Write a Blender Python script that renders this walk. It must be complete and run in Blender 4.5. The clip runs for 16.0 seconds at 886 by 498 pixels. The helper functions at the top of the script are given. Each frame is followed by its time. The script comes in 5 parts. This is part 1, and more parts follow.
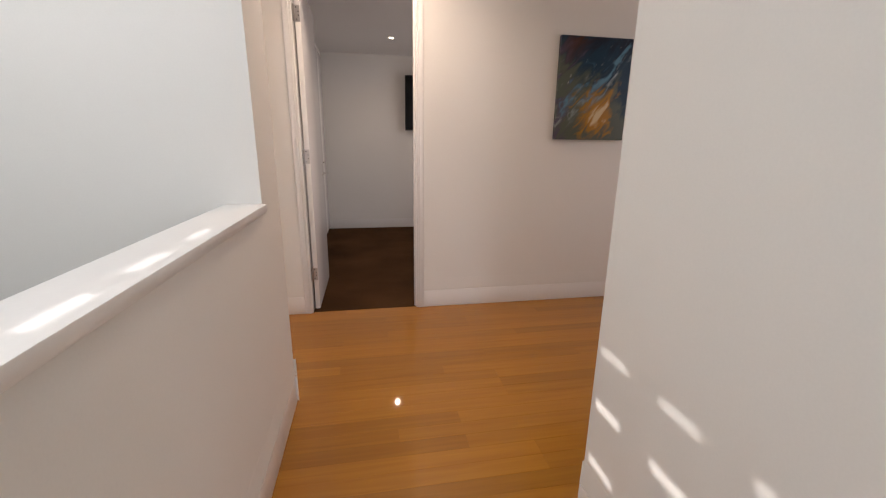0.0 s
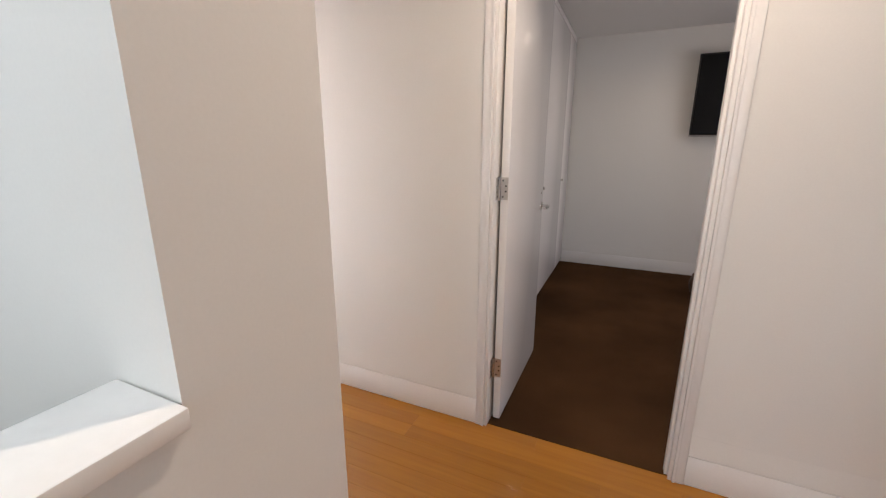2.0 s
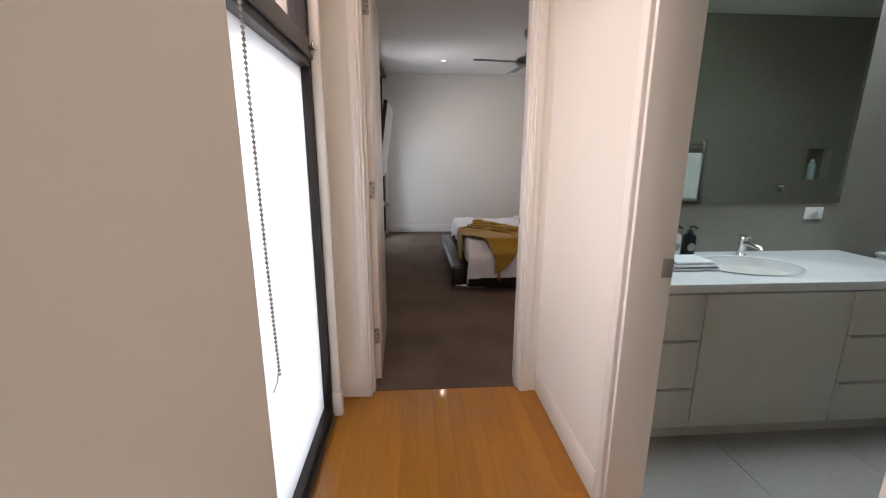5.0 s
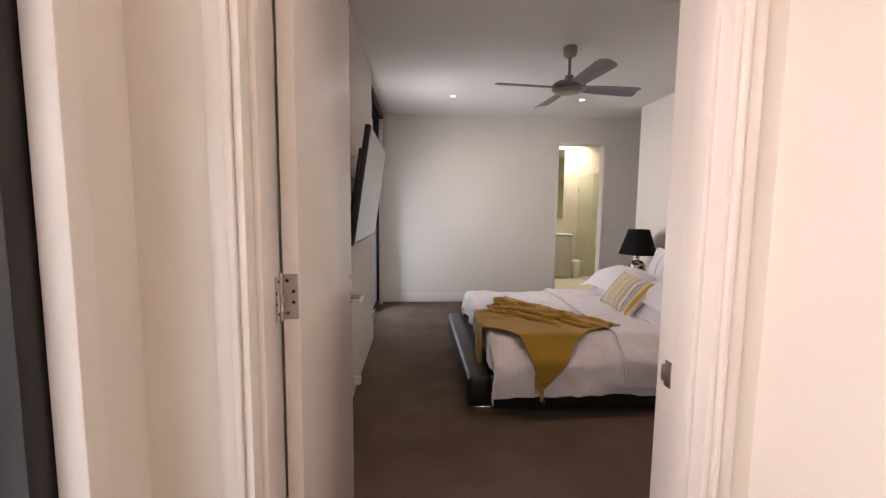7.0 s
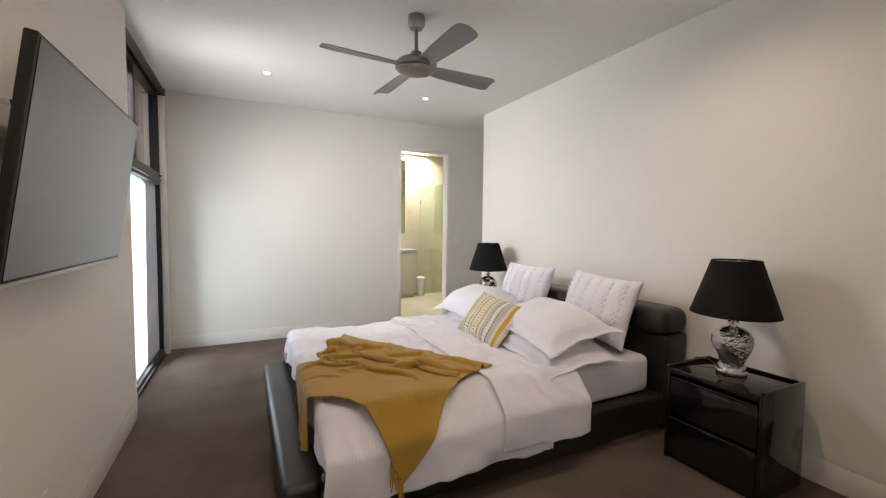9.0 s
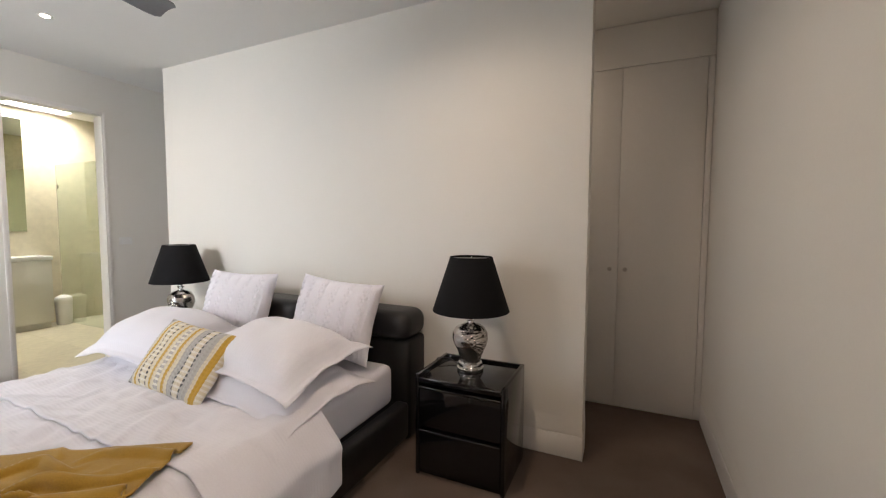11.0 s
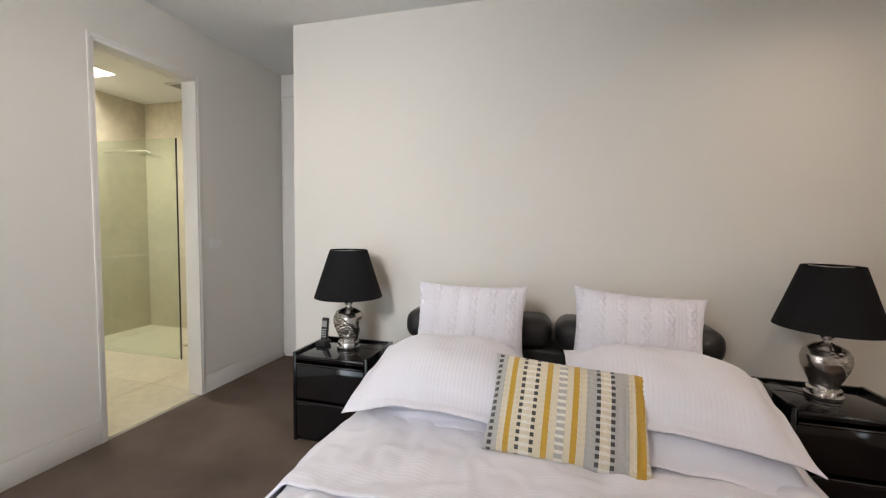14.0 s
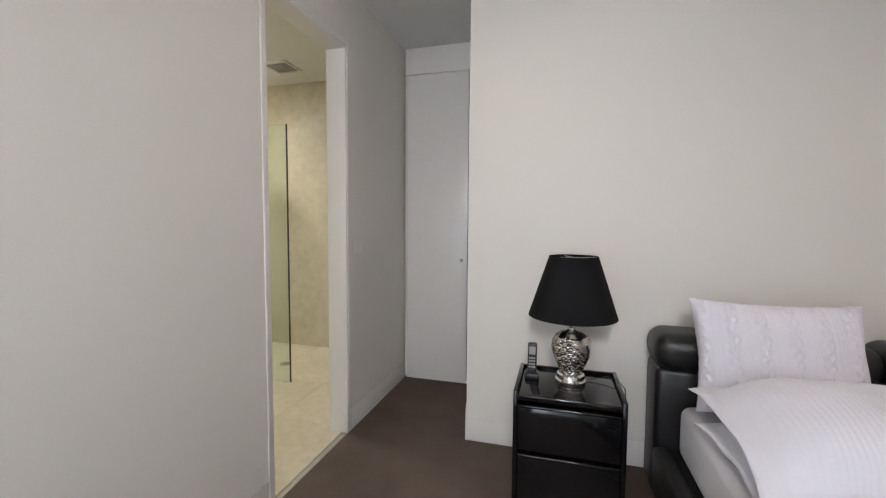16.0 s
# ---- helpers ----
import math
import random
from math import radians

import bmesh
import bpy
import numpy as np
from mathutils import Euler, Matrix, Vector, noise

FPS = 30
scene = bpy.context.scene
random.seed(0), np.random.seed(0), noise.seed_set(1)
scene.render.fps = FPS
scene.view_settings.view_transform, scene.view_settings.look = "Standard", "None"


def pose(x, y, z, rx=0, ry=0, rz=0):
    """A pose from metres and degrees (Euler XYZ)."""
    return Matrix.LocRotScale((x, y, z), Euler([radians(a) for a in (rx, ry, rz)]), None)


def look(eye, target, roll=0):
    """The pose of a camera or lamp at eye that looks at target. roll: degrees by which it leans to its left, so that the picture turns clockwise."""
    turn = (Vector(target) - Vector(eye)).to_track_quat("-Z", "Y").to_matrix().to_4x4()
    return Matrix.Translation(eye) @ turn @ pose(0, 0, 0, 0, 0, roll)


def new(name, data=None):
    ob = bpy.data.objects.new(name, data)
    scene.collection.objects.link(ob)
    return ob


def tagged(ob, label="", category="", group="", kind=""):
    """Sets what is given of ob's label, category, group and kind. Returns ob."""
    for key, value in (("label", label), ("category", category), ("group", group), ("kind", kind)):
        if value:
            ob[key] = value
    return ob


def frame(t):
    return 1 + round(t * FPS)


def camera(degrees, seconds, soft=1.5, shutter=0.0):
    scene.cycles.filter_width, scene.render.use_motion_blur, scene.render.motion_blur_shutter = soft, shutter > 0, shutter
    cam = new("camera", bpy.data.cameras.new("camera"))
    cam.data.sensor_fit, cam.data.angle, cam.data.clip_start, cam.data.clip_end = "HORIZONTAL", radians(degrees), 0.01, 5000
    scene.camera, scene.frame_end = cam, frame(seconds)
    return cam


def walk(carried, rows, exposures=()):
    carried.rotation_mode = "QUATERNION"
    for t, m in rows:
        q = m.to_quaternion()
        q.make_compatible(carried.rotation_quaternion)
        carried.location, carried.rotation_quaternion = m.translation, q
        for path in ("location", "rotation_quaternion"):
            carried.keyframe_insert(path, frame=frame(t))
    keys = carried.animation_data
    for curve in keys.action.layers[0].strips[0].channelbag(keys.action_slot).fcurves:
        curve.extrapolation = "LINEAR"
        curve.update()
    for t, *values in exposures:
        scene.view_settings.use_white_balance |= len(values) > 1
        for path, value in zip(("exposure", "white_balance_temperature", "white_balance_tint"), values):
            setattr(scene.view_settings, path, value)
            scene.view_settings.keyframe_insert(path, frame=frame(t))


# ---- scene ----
cam = camera(95.3, 16.0, soft=1.2)
PATH = [
    (0, (0.3, 0.125, 1.29), (0.653, 2.028, 0.787), 0.7),
    (0.5, (0.34, 0.491, 1.362), (0.365, 2.425, 0.853), 0.4),
    (1, (0.371, 0.837, 1.385), (0.084, 2.753, 0.886), 0.5),
    (1.5, (0.392, 1.166, 1.39), (-0.164, 3.022, 0.894), 0.6),
    (2, (0.379, 1.485, 1.371), (-0.429, 3.247, 0.88), 0.1),
    (2.5, (0.38, 1.744, 1.362), (-0.703, 3.354, 0.877), 0.2),
    (3, (0.341, 1.944, 1.366), (-1.026, 3.319, 0.876), 0.4),
    (3.5, (0.209, 2.063, 1.342), (-1.412, 3.147, 0.897), 0.9),
    (4, (-0.053, 2.213, 1.318), (-1.861, 2.943, 0.874), 0.0),
    (4.5, (-0.306, 2.314, 1.337), (-2.219, 2.699, 0.898), 0.1),
    (5, (-0.618, 2.339, 1.365), (-2.563, 2.479, 0.919), 0.2),
    (5.2, (-0.755, 2.341, 1.382), (-2.701, 2.454, 0.936), 0.3),
    (7.5, (-2.33, 2.427, 1.364), (-4.319, 2.601, 1.249), 0.6),
    (8, (-2.579, 2.496, 1.358), (-4.551, 2.813, 1.248), 0.7),
    (8.5, (-2.754, 2.548, 1.362), (-4.668, 3.118, 1.255), 0.6),
    (9, (-2.896, 2.602, 1.334), (-4.691, 3.479, 1.23), 0.5),
    (9.5, (-3.023, 2.72, 1.329), (-4.647, 3.883, 1.23), 0.4),
    (10, (-3.112, 2.829, 1.343), (-4.495, 4.269, 1.233), 0.3),
    (10.2, (-3.15, 2.89, 1.354), (-4.422, 4.429, 1.237), 0.2),
    (12.5, (-4.271, 2.966, 1.321), (-4.666, 4.923, 1.212), 0.7),
    (13, (-4.671, 2.885, 1.301), (-5.086, 4.839, 1.194), 0.8),
    (13.5, (-5.068, 2.814, 1.334), (-5.53, 4.756, 1.218), 0.8),
    (14, (-5.451, 2.712, 1.342), (-5.973, 4.639, 1.219), 0.8),
    (14.5, (-5.787, 2.706, 1.327), (-6.37, 4.615, 1.203), 0.8),
    (15, (-6.104, 2.79, 1.325), (-6.742, 4.682, 1.211), 0.7),
    (15.5, (-6.391, 2.895, 1.328), (-7.06, 4.776, 1.206), 0.6),
    (16, (-6.771, 2.945, 1.328), (-7.318, 4.865, 1.201), 0.4),
]
EXPOSURES = [(0, -0.2, 6200, 16), (1.0, -0.06, 6100, 15), (2.0, -0.05, 5800, 11), (2.5, 0.08, 6900, 13), (3.0, -0.08, 6900, 12), (3.5, -0.15, 6350, 11), (4.0, -0.27, 5900, 8), (4.5, -0.34, 5850, 10), (5.2, -0.5, 6500, 18),
             (7.5, -0.16, 6750, 22), (8.0, -0.1, 6550, 16), (8.5, 0.24, 6500, 13), (9.5, 0.3, 6300, 11), (12.5, 0.34, 6300, 11), (14, 0.06, 6350, 11), (15, -0.06, 6350, 11), (16, -0.18, 6200, 13)]
walk(cam, [(t, look(eye, target, roll)) for t, eye, target, roll in PATH], EXPOSURES)

# ---- light ----
SUN_WAY = Vector((1.0, -0.15, -0.88))  # the way the sunlight travels
world = bpy.data.worlds.new("sky")
scene.world = world
world.use_nodes = True
wn = world.node_tree.nodes
sky = wn.new("ShaderNodeTexSky")
sky.sky_type = "NISHITA"
sky.sun_disc = False
sky.sun_elevation = math.atan2(0.88, math.hypot(1.0, 0.15))
sky.sun_rotation = math.atan2(-1.0, 0.15)
world.node_tree.links.new(sky.outputs[0], wn["Background"].inputs[0])
wn["Background"].inputs[1].default_value = 0.12
sun = new("sun", bpy.data.lights.new("sun", "SUN"))
sun.data.energy, sun.data.angle, sun.data.color = 5.0, radians(0.5), (1.0, 0.95, 0.87)
sun.matrix_world = look((0, 0, 8), Vector((0, 0, 8)) + SUN_WAY)


def window_light(name, eye, target, w, h, power, color, spread=180):
    """Daylight at an opening, seen or added, as an area lamp."""
    lamp = new(name, bpy.data.lights.new(name, "AREA"))
    lamp.data.shape, lamp.data.size, lamp.data.size_y = "RECTANGLE", w, h
    lamp.data.energy, lamp.data.color = power, color
    lamp.data.spread = radians(spread)
    lamp.matrix_world = look(eye, target)
    return lamp


window_light("bedroom_window_low", (-7.06, 1.70, 0.9), (-5.8, 5, 0.98), 1.45, 1.6, 31, (0.84, 0.93, 1.0), 175)
window_light("bedroom_window_high", (-6.6, 1.71, 2.24), (-6.9, 5, 1.05), 0.58, 0.6, 18, (1.0, 0.96, 0.93), 112)
window_light("hall_window_low", (-1.95, 1.76, 0.9), (-1.95, 5, 0.9), 1.15, 1.6, 15, (0.92, 0.96, 1.0))
window_light("hall_window_high", (-1.95, 0.9, 3.2), (-2.0, 2.9, 0.95), 1.15, 0.9, 88, (1.0, 0.80, 0.71))
window_light("bath_skylight_light", (-2.52, 4.4, 3.0), (-2.52, 4.4, 0), 0.55, 1.5, 48, (0.80, 0.96, 1.0))
window_light("ensuite_skylight_light", (-9.99, 5.51, 3.0), (-9.99, 5.51, 0), 0.5, 0.5, 50, (1.0, 0.96, 0.84))
window_light("stair_skylight_light", (-0.72, 0.2, 3.0), (-0.72, 0.2, 0), 0.75, 2.7, 34, (0.97, 1.0, 0.97))
# fill lamps added for landing, stair and study, where no source is seen
window_light("landing_fill_light", (3.66, 2.2, 1.5), (0, 2.2, 1.4), 1.0, 1.8, 13, (1.0, 0.85, 0.79))
window_light("stair_fill_light", (0.5, -2.56, 1.6), (0.6, 3, 1.2), 0.75, 1.3, 33, (0.90, 0.95, 1.0))
window_light("study_fill_light", (3.25, 4.9, 1.45), (0, 4.9, 1.2), 1.5, 1.4, 25, (1.0, 0.87, 0.80))


def halogen(x, y, z, power):
    """The light of one lit downlight."""
    lamp = new("halogen_beam", bpy.data.lights.new("halogen_beam", "SPOT"))
    lamp.data.energy, lamp.data.color, lamp.data.shadow_soft_size = power, (1.0, 0.77, 0.57), 0.03
    lamp.data.spot_size, lamp.data.spot_blend = radians(164), 1.0
    lamp.location = (x, y, z - 0.012)


# the last is unseen, added on the downlight grid to brighten the wardrobe passage
for x, y, power in ((-7.03, 2.80, 14), (-7.03, 4.39, 16), (-4.16, 2.88, 34), (-4.16, 4.39, 40), (-4.16, 5.80, 12)):
    halogen(x, y, 2.745, power)
for x, y, z, power in ((-1.9, 2.6, 2.745, 44), (0.45, 2.6, 2.745, 112), (0.63, 5.48, 2.515, 24)):
    halogen(x, y, z, power)


# ---- materials ----
def material(name, color, rough=0.5, metal=0.0, var=0.06, scale=3.0, fine=60.0, bump=0.05, spec=0.5, coat=0.0, sheen=0.0, dist=0.004):
    """A surface with uneven tone at two sizes, uneven gloss and fine relief."""
    m = bpy.data.materials.new(name)
    m.use_nodes = True
    n, l = m.node_tree.nodes, m.node_tree.links
    b = n["Principled BSDF"]
    b.inputs["Roughness"].default_value, b.inputs["Metallic"].default_value = rough, metal
    b.inputs["Specular IOR Level"].default_value = spec
    b.inputs["Coat Weight"].default_value, b.inputs["Coat Roughness"].default_value = coat, 0.08
    b.inputs["Sheen Weight"].default_value = sheen
    tex = n.new("ShaderNodeTexCoord")
    big, small = n.new("ShaderNodeTexNoise"), n.new("ShaderNodeTexNoise")
    big.inputs["Scale"].default_value, small.inputs["Scale"].default_value = scale, fine
    big.inputs["Detail"].default_value, small.inputs["Detail"].default_value = 3, 3
    add = n.new("ShaderNodeMath")
    add.operation = "ADD"
    ramp = n.new("ShaderNodeMapRange")
    ramp.inputs["From Min"].default_value, ramp.inputs["From Max"].default_value = 0.6, 1.4
    ramp.inputs["To Min"].default_value, ramp.inputs["To Max"].default_value = 1 - var, 1 + var
    mul = n.new("ShaderNodeVectorMath")
    mul.operation = "SCALE"
    mul.inputs[0].default_value = color
    for t in (big, small):
        l.new(tex.outputs["Object"], t.inputs["Vector"])
    l.new(big.outputs[0], add.inputs[0])
    l.new(small.outputs[0], add.inputs[1])
    l.new(add.outputs[0], ramp.inputs[0])
    l.new(ramp.outputs[0], mul.inputs["Scale"])
    l.new(mul.outputs[0], b.inputs["Base Color"])
    if bump:
        bp = n.new("ShaderNodeBump")
        bp.inputs["Strength"].default_value, bp.inputs["Distance"].default_value = bump, dist
        l.new(small.outputs[0], bp.inputs["Height"])
        l.new(bp.outputs[0], b.inputs["Normal"])
    return m


def glass(name, color=(1, 1, 1), rough=0.0):
    m = bpy.data.materials.new(name)
    m.use_nodes = True
    b = m.node_tree.nodes["Principled BSDF"]
    b.inputs["Base Color"].default_value = (*color, 1)
    b.inputs["Roughness"].default_value, b.inputs["Transmission Weight"].default_value = rough, 1.0
    b.inputs["IOR"].default_value = 1.45
    return m


def glow(name, color, strength):
    m = bpy.data.materials.new(name)
    m.use_nodes = True
    b = m.node_tree.nodes["Principled BSDF"]
    b.inputs["Base Color"].default_value = (*color, 1)
    b.inputs["Emission Color"].default_value, b.inputs["Emission Strength"].default_value = (*color, 1), strength
    return m


def wood_floor():
    m = bpy.data.materials.new("honey_timber")
    m.use_nodes = True
    n, l = m.node_tree.nodes, m.node_tree.links
    b = n["Principled BSDF"]
    tex, info = n.new("ShaderNodeTexCoord"), n.new("ShaderNodeObjectInfo")
    shift = n.new("ShaderNodeVectorMath")
    shift.operation = "MULTIPLY_ADD"
    shift.inputs[1].default_value = (1.2, 26, 26)
    comb = n.new("ShaderNodeCombineXYZ")
    far = n.new("ShaderNodeMath")
    far.operation = "MULTIPLY"
    far.inputs[1].default_value = 40
    l.new(info.outputs["Random"], far.inputs[0])
    l.new(far.outputs[0], comb.inputs[0])
    l.new(far.outputs[0], comb.inputs[2])
    l.new(tex.outputs["Object"], shift.inputs[0])
    l.new(comb.outputs[0], shift.inputs[2])
    grain = n.new("ShaderNodeTexNoise")
    grain.inputs["Scale"].default_value, grain.inputs["Detail"].default_value, grain.inputs["Distortion"].default_value = 1.6, 6, 0.6
    l.new(shift.outputs[0], grain.inputs["Vector"])
    ramp = n.new("ShaderNodeValToRGB")
    ramp.color_ramp.elements[0].position, ramp.color_ramp.elements[0].color = 0.18, (0.285, 0.108, 0.0055, 1)
    ramp.color_ramp.elements[1].position, ramp.color_ramp.elements[1].color = 0.88, (0.39, 0.165, 0.011, 1)
    l.new(grain.outputs[0], ramp.inputs[0])
    tone = n.new("ShaderNodeMapRange")
    tone.inputs["To Min"].default_value, tone.inputs["To Max"].default_value = 0.84, 1.09
    l.new(info.outputs["Random"], tone.inputs[0])
    mul = n.new("ShaderNodeVectorMath")
    mul.operation = "SCALE"
    l.new(ramp.outputs[0], mul.inputs[0])
    l.new(tone.outputs[0], mul.inputs["Scale"])
    l.new(mul.outputs[0], b.inputs["Base Color"])
    b.inputs["Roughness"].default_value = 0.38
    b.inputs["Coat Weight"].default_value, b.inputs["Coat Roughness"].default_value = 0.5, 0.05
    b.inputs["Specular IOR Level"].default_value = 0.3
    bp = n.new("ShaderNodeBump")
    bp.inputs["Strength"].default_value, bp.inputs["Distance"].default_value = 0.04, 0.002
    l.new(grain.outputs[0], bp.inputs["Height"])
    l.new(bp.outputs[0], b.inputs["Normal"])
    return m


def ribbed(name, color, across, period, depth, rough=0.85, cross=0.0):
    """Woven cotton with raised bands along one local axis, and across them where cross is not 0."""
    m = material(name, color, rough, var=0.04, scale=6, fine=180, bump=0.0, sheen=0.2)
    n, l = m.node_tree.nodes, m.node_tree.links
    tex = n.new("ShaderNodeTexCoord")
    sep = n.new("ShaderNodeSeparateXYZ")
    l.new(tex.outputs["Object"], sep.inputs[0])

    def band(axis, per):
        k = n.new("ShaderNodeMath")
        k.operation = "MULTIPLY"
        k.inputs[1].default_value = 2 * math.pi / per
        s = n.new("ShaderNodeMath")
        s.operation = "SINE"
        l.new(sep.outputs[axis], k.inputs[0])
        l.new(k.outputs[0], s.inputs[0])
        return s.outputs[0]
    h = band(across, period)
    if cross:
        a = n.new("ShaderNodeMath")
        a.operation = "ADD"
        l.new(h, a.inputs[0])
        l.new(band(1 - across, cross), a.inputs[1])
        h = a.outputs[0]
    bp = n.new("ShaderNodeBump")
    bp.inputs["Strength"].default_value, bp.inputs["Distance"].default_value = 0.6, depth
    l.new(h, bp.inputs["Height"])
    l.new(bp.outputs[0], n["Principled BSDF"].inputs["Normal"])
    return m


def striped(name, stops, length, rough=0.9):
    """Knitted stripes along local x; stops are (place 0..1, colour, dash pitch or 0)."""
    m = material(name, (1, 1, 1), rough, var=0.05, scale=8, fine=250, bump=0.5, sheen=0.3)
    n, l = m.node_tree.nodes, m.node_tree.links
    b = n["Principled BSDF"]
    tex = n.new("ShaderNodeTexCoord")
    sep = n.new("ShaderNodeSeparateXYZ")
    l.new(tex.outputs["Object"], sep.inputs[0])
    mr = n.new("ShaderNodeMapRange")
    mr.inputs["From Min"].default_value, mr.inputs["From Max"].default_value = -length / 2, length / 2
    l.new(sep.outputs[0], mr.inputs[0])

    def ramp(which):
        r = n.new("ShaderNodeValToRGB")
        r.color_ramp.interpolation = "CONSTANT"
        e = r.color_ramp.elements
        for i, (p, c, d) in enumerate(stops):
            el = e[i] if i < 2 else e.new(p)
            el.position = p
            el.color = (*(d if which and d else c), 1)
        l.new(mr.outputs[0], r.inputs[0])
        return r.outputs[0]
    k = n.new("ShaderNodeMath")
    k.operation = "MULTIPLY"
    k.inputs[1].default_value = 2 * math.pi / 0.023
    s = n.new("ShaderNodeMath")
    s.operation = "SINE"
    g = n.new("ShaderNodeMath")
    g.operation = "GREATER_THAN"
    g.inputs[1].default_value = -0.25
    l.new(sep.outputs[1], k.inputs[0])
    l.new(k.outputs[0], s.inputs[0])
    l.new(s.outputs[0], g.inputs[0])
    mix = n.new("ShaderNodeMix")
    mix.data_type = "RGBA"
    l.new(g.outputs[0], mix.inputs[0])
    l.new(ramp(False), mix.inputs[6])
    l.new(ramp(True), mix.inputs[7])
    l.new(mix.outputs[2], b.inputs["Base Color"])
    return m


def painted_canvas():
    """An abstract canvas: grey-green ground, navy head, a pale diagonal sweep and a gold heart low down."""
    m = material("abstract_painting", (1, 1, 1), 0.5, bump=0.3, fine=90, spec=0.3)
    n, l = m.node_tree.nodes, m.node_tree.links
    tex, turn, no, fine = n.new("ShaderNodeTexCoord"), n.new("ShaderNodeMapping"), n.new("ShaderNodeTexNoise"), n.new("ShaderNodeTexNoise")
    turn.inputs["Rotation"].default_value, turn.inputs["Scale"].default_value = (0, radians(-48), 0), (1.0, 1, 0.32)
    turn.vector_type = "TEXTURE"
    no.inputs["Scale"].default_value, no.inputs["Detail"].default_value, no.inputs["Distortion"].default_value = 3.6, 8, 1.1
    fine.inputs["Scale"].default_value, fine.inputs["Detail"].default_value, fine.inputs["Distortion"].default_value = 5, 4, 1.2
    l.new(tex.outputs["Object"], turn.inputs["Vector"])
    for t in (no, fine):
        l.new(turn.outputs[0], t.inputs["Vector"])
    sep = n.new("ShaderNodeSeparateXYZ")
    l.new(tex.outputs["Object"], sep.inputs[0])

    def calc(op, a, b):
        k = n.new("ShaderNodeMath")
        k.operation = op
        for s, v in zip(k.inputs, (a, b)):
            if isinstance(v, (int, float)):
                s.default_value = v
            else:
                l.new(v, s)
        return k.outputs[0]

    def mask(value, lo, hi):
        r = n.new("ShaderNodeMapRange")
        r.interpolation_type = "SMOOTHSTEP"
        r.inputs["From Min"].default_value, r.inputs["From Max"].default_value = lo, hi
        l.new(value, r.inputs[0])
        return r.outputs[0]

    def blend(base, fac, color):
        x = n.new("ShaderNodeMix")
        x.data_type = "RGBA"
        l.new(fac, x.inputs[0])
        if isinstance(base, tuple):
            x.inputs[6].default_value = (*base, 1)
        else:
            l.new(base, x.inputs[6])
        x.inputs[7].default_value = (*color, 1)
        return x.outputs[2]
    X, Z, N, F = sep.outputs[0], sep.outputs[2], no.outputs[0], fine.outputs[0]
    wob = calc("MULTIPLY", calc("SUBTRACT", N, 0.5), 0.9)
    up = calc("ADD", calc("ADD", Z, calc("MULTIPLY", X, 0.45)), wob)
    c = blend((0.085, 0.10, 0.075), mask(up, 0.30, 0.52), (0.006, 0.032, 0.06))
    c = blend(c, mask(calc("ADD", up, calc("MULTIPLY", F, 0.3)), 0.72, 0.95), (0.006, 0.010, 0.024))
    c = blend(c, calc("MULTIPLY", mask(calc("SUBTRACT", Z, calc("MULTIPLY", X, 1.4)), 0.70, 0.95), mask(N, 0.40, 0.55)), (0.06, 0.022, 0.010))
    c = blend(c, mask(calc("SUBTRACT", wob, X), 0.16, 0.34), (0.08, 0.065, 0.10))
    dx, dz = calc("SUBTRACT", X, 0.04), calc("SUBTRACT", Z, 0.20)
    d = calc("SQRT", calc("ADD", calc("MULTIPLY", dx, dx), calc("MULTIPLY", calc("MULTIPLY", dz, dz), 0.8)), 0)
    heart = calc("ADD", d, calc("MULTIPLY", calc("SUBTRACT", F, 0.5), 0.5))
    c = blend(c, mask(calc("MULTIPLY", heart, -1), -0.20, -0.06), (0.36, 0.17, 0.02))
    c = blend(c, mask(calc("MULTIPLY", heart, -1), -0.07, 0.02), (0.58, 0.46, 0.26))
    line = calc("ABSOLUTE", calc("ADD", calc("SUBTRACT", calc("SUBTRACT", Z, 0.36), calc("MULTIPLY", X, 0.8)), calc("MULTIPLY", wob, 0.35)), 0)
    streak = calc("MULTIPLY", mask(calc("MULTIPLY", line, -1), -0.16, -0.02), mask(F, 0.5, 0.75))
    c = blend(c, streak, (0.34, 0.38, 0.38))
    upper = calc("ABSOLUTE", calc("ADD", calc("SUBTRACT", calc("SUBTRACT", Z, 0.52), calc("MULTIPLY", X, 0.7)), calc("MULTIPLY", wob, 0.6)), 0)
    c = blend(c, calc("MULTIPLY", mask(calc("MULTIPLY", upper, -1), -0.20, -0.03), mask(N, 0.52, 0.66)), (0.10, 0.22, 0.30))
    glint = n.new("ShaderNodeTexNoise")
    glint.inputs["Scale"].default_value, glint.inputs["Detail"].default_value, glint.inputs["Distortion"].default_value = 9, 5, 1.6
    l.new(turn.outputs[0], glint.inputs["Vector"])
    c = blend(c, calc("MULTIPLY", mask(glint.outputs[0], 0.66, 0.76), mask(calc("MULTIPLY", upper, -1), -0.30, -0.10)), (0.32, 0.32, 0.28))
    l.new(c, n["Principled BSDF"].inputs["Base Color"])
    return m


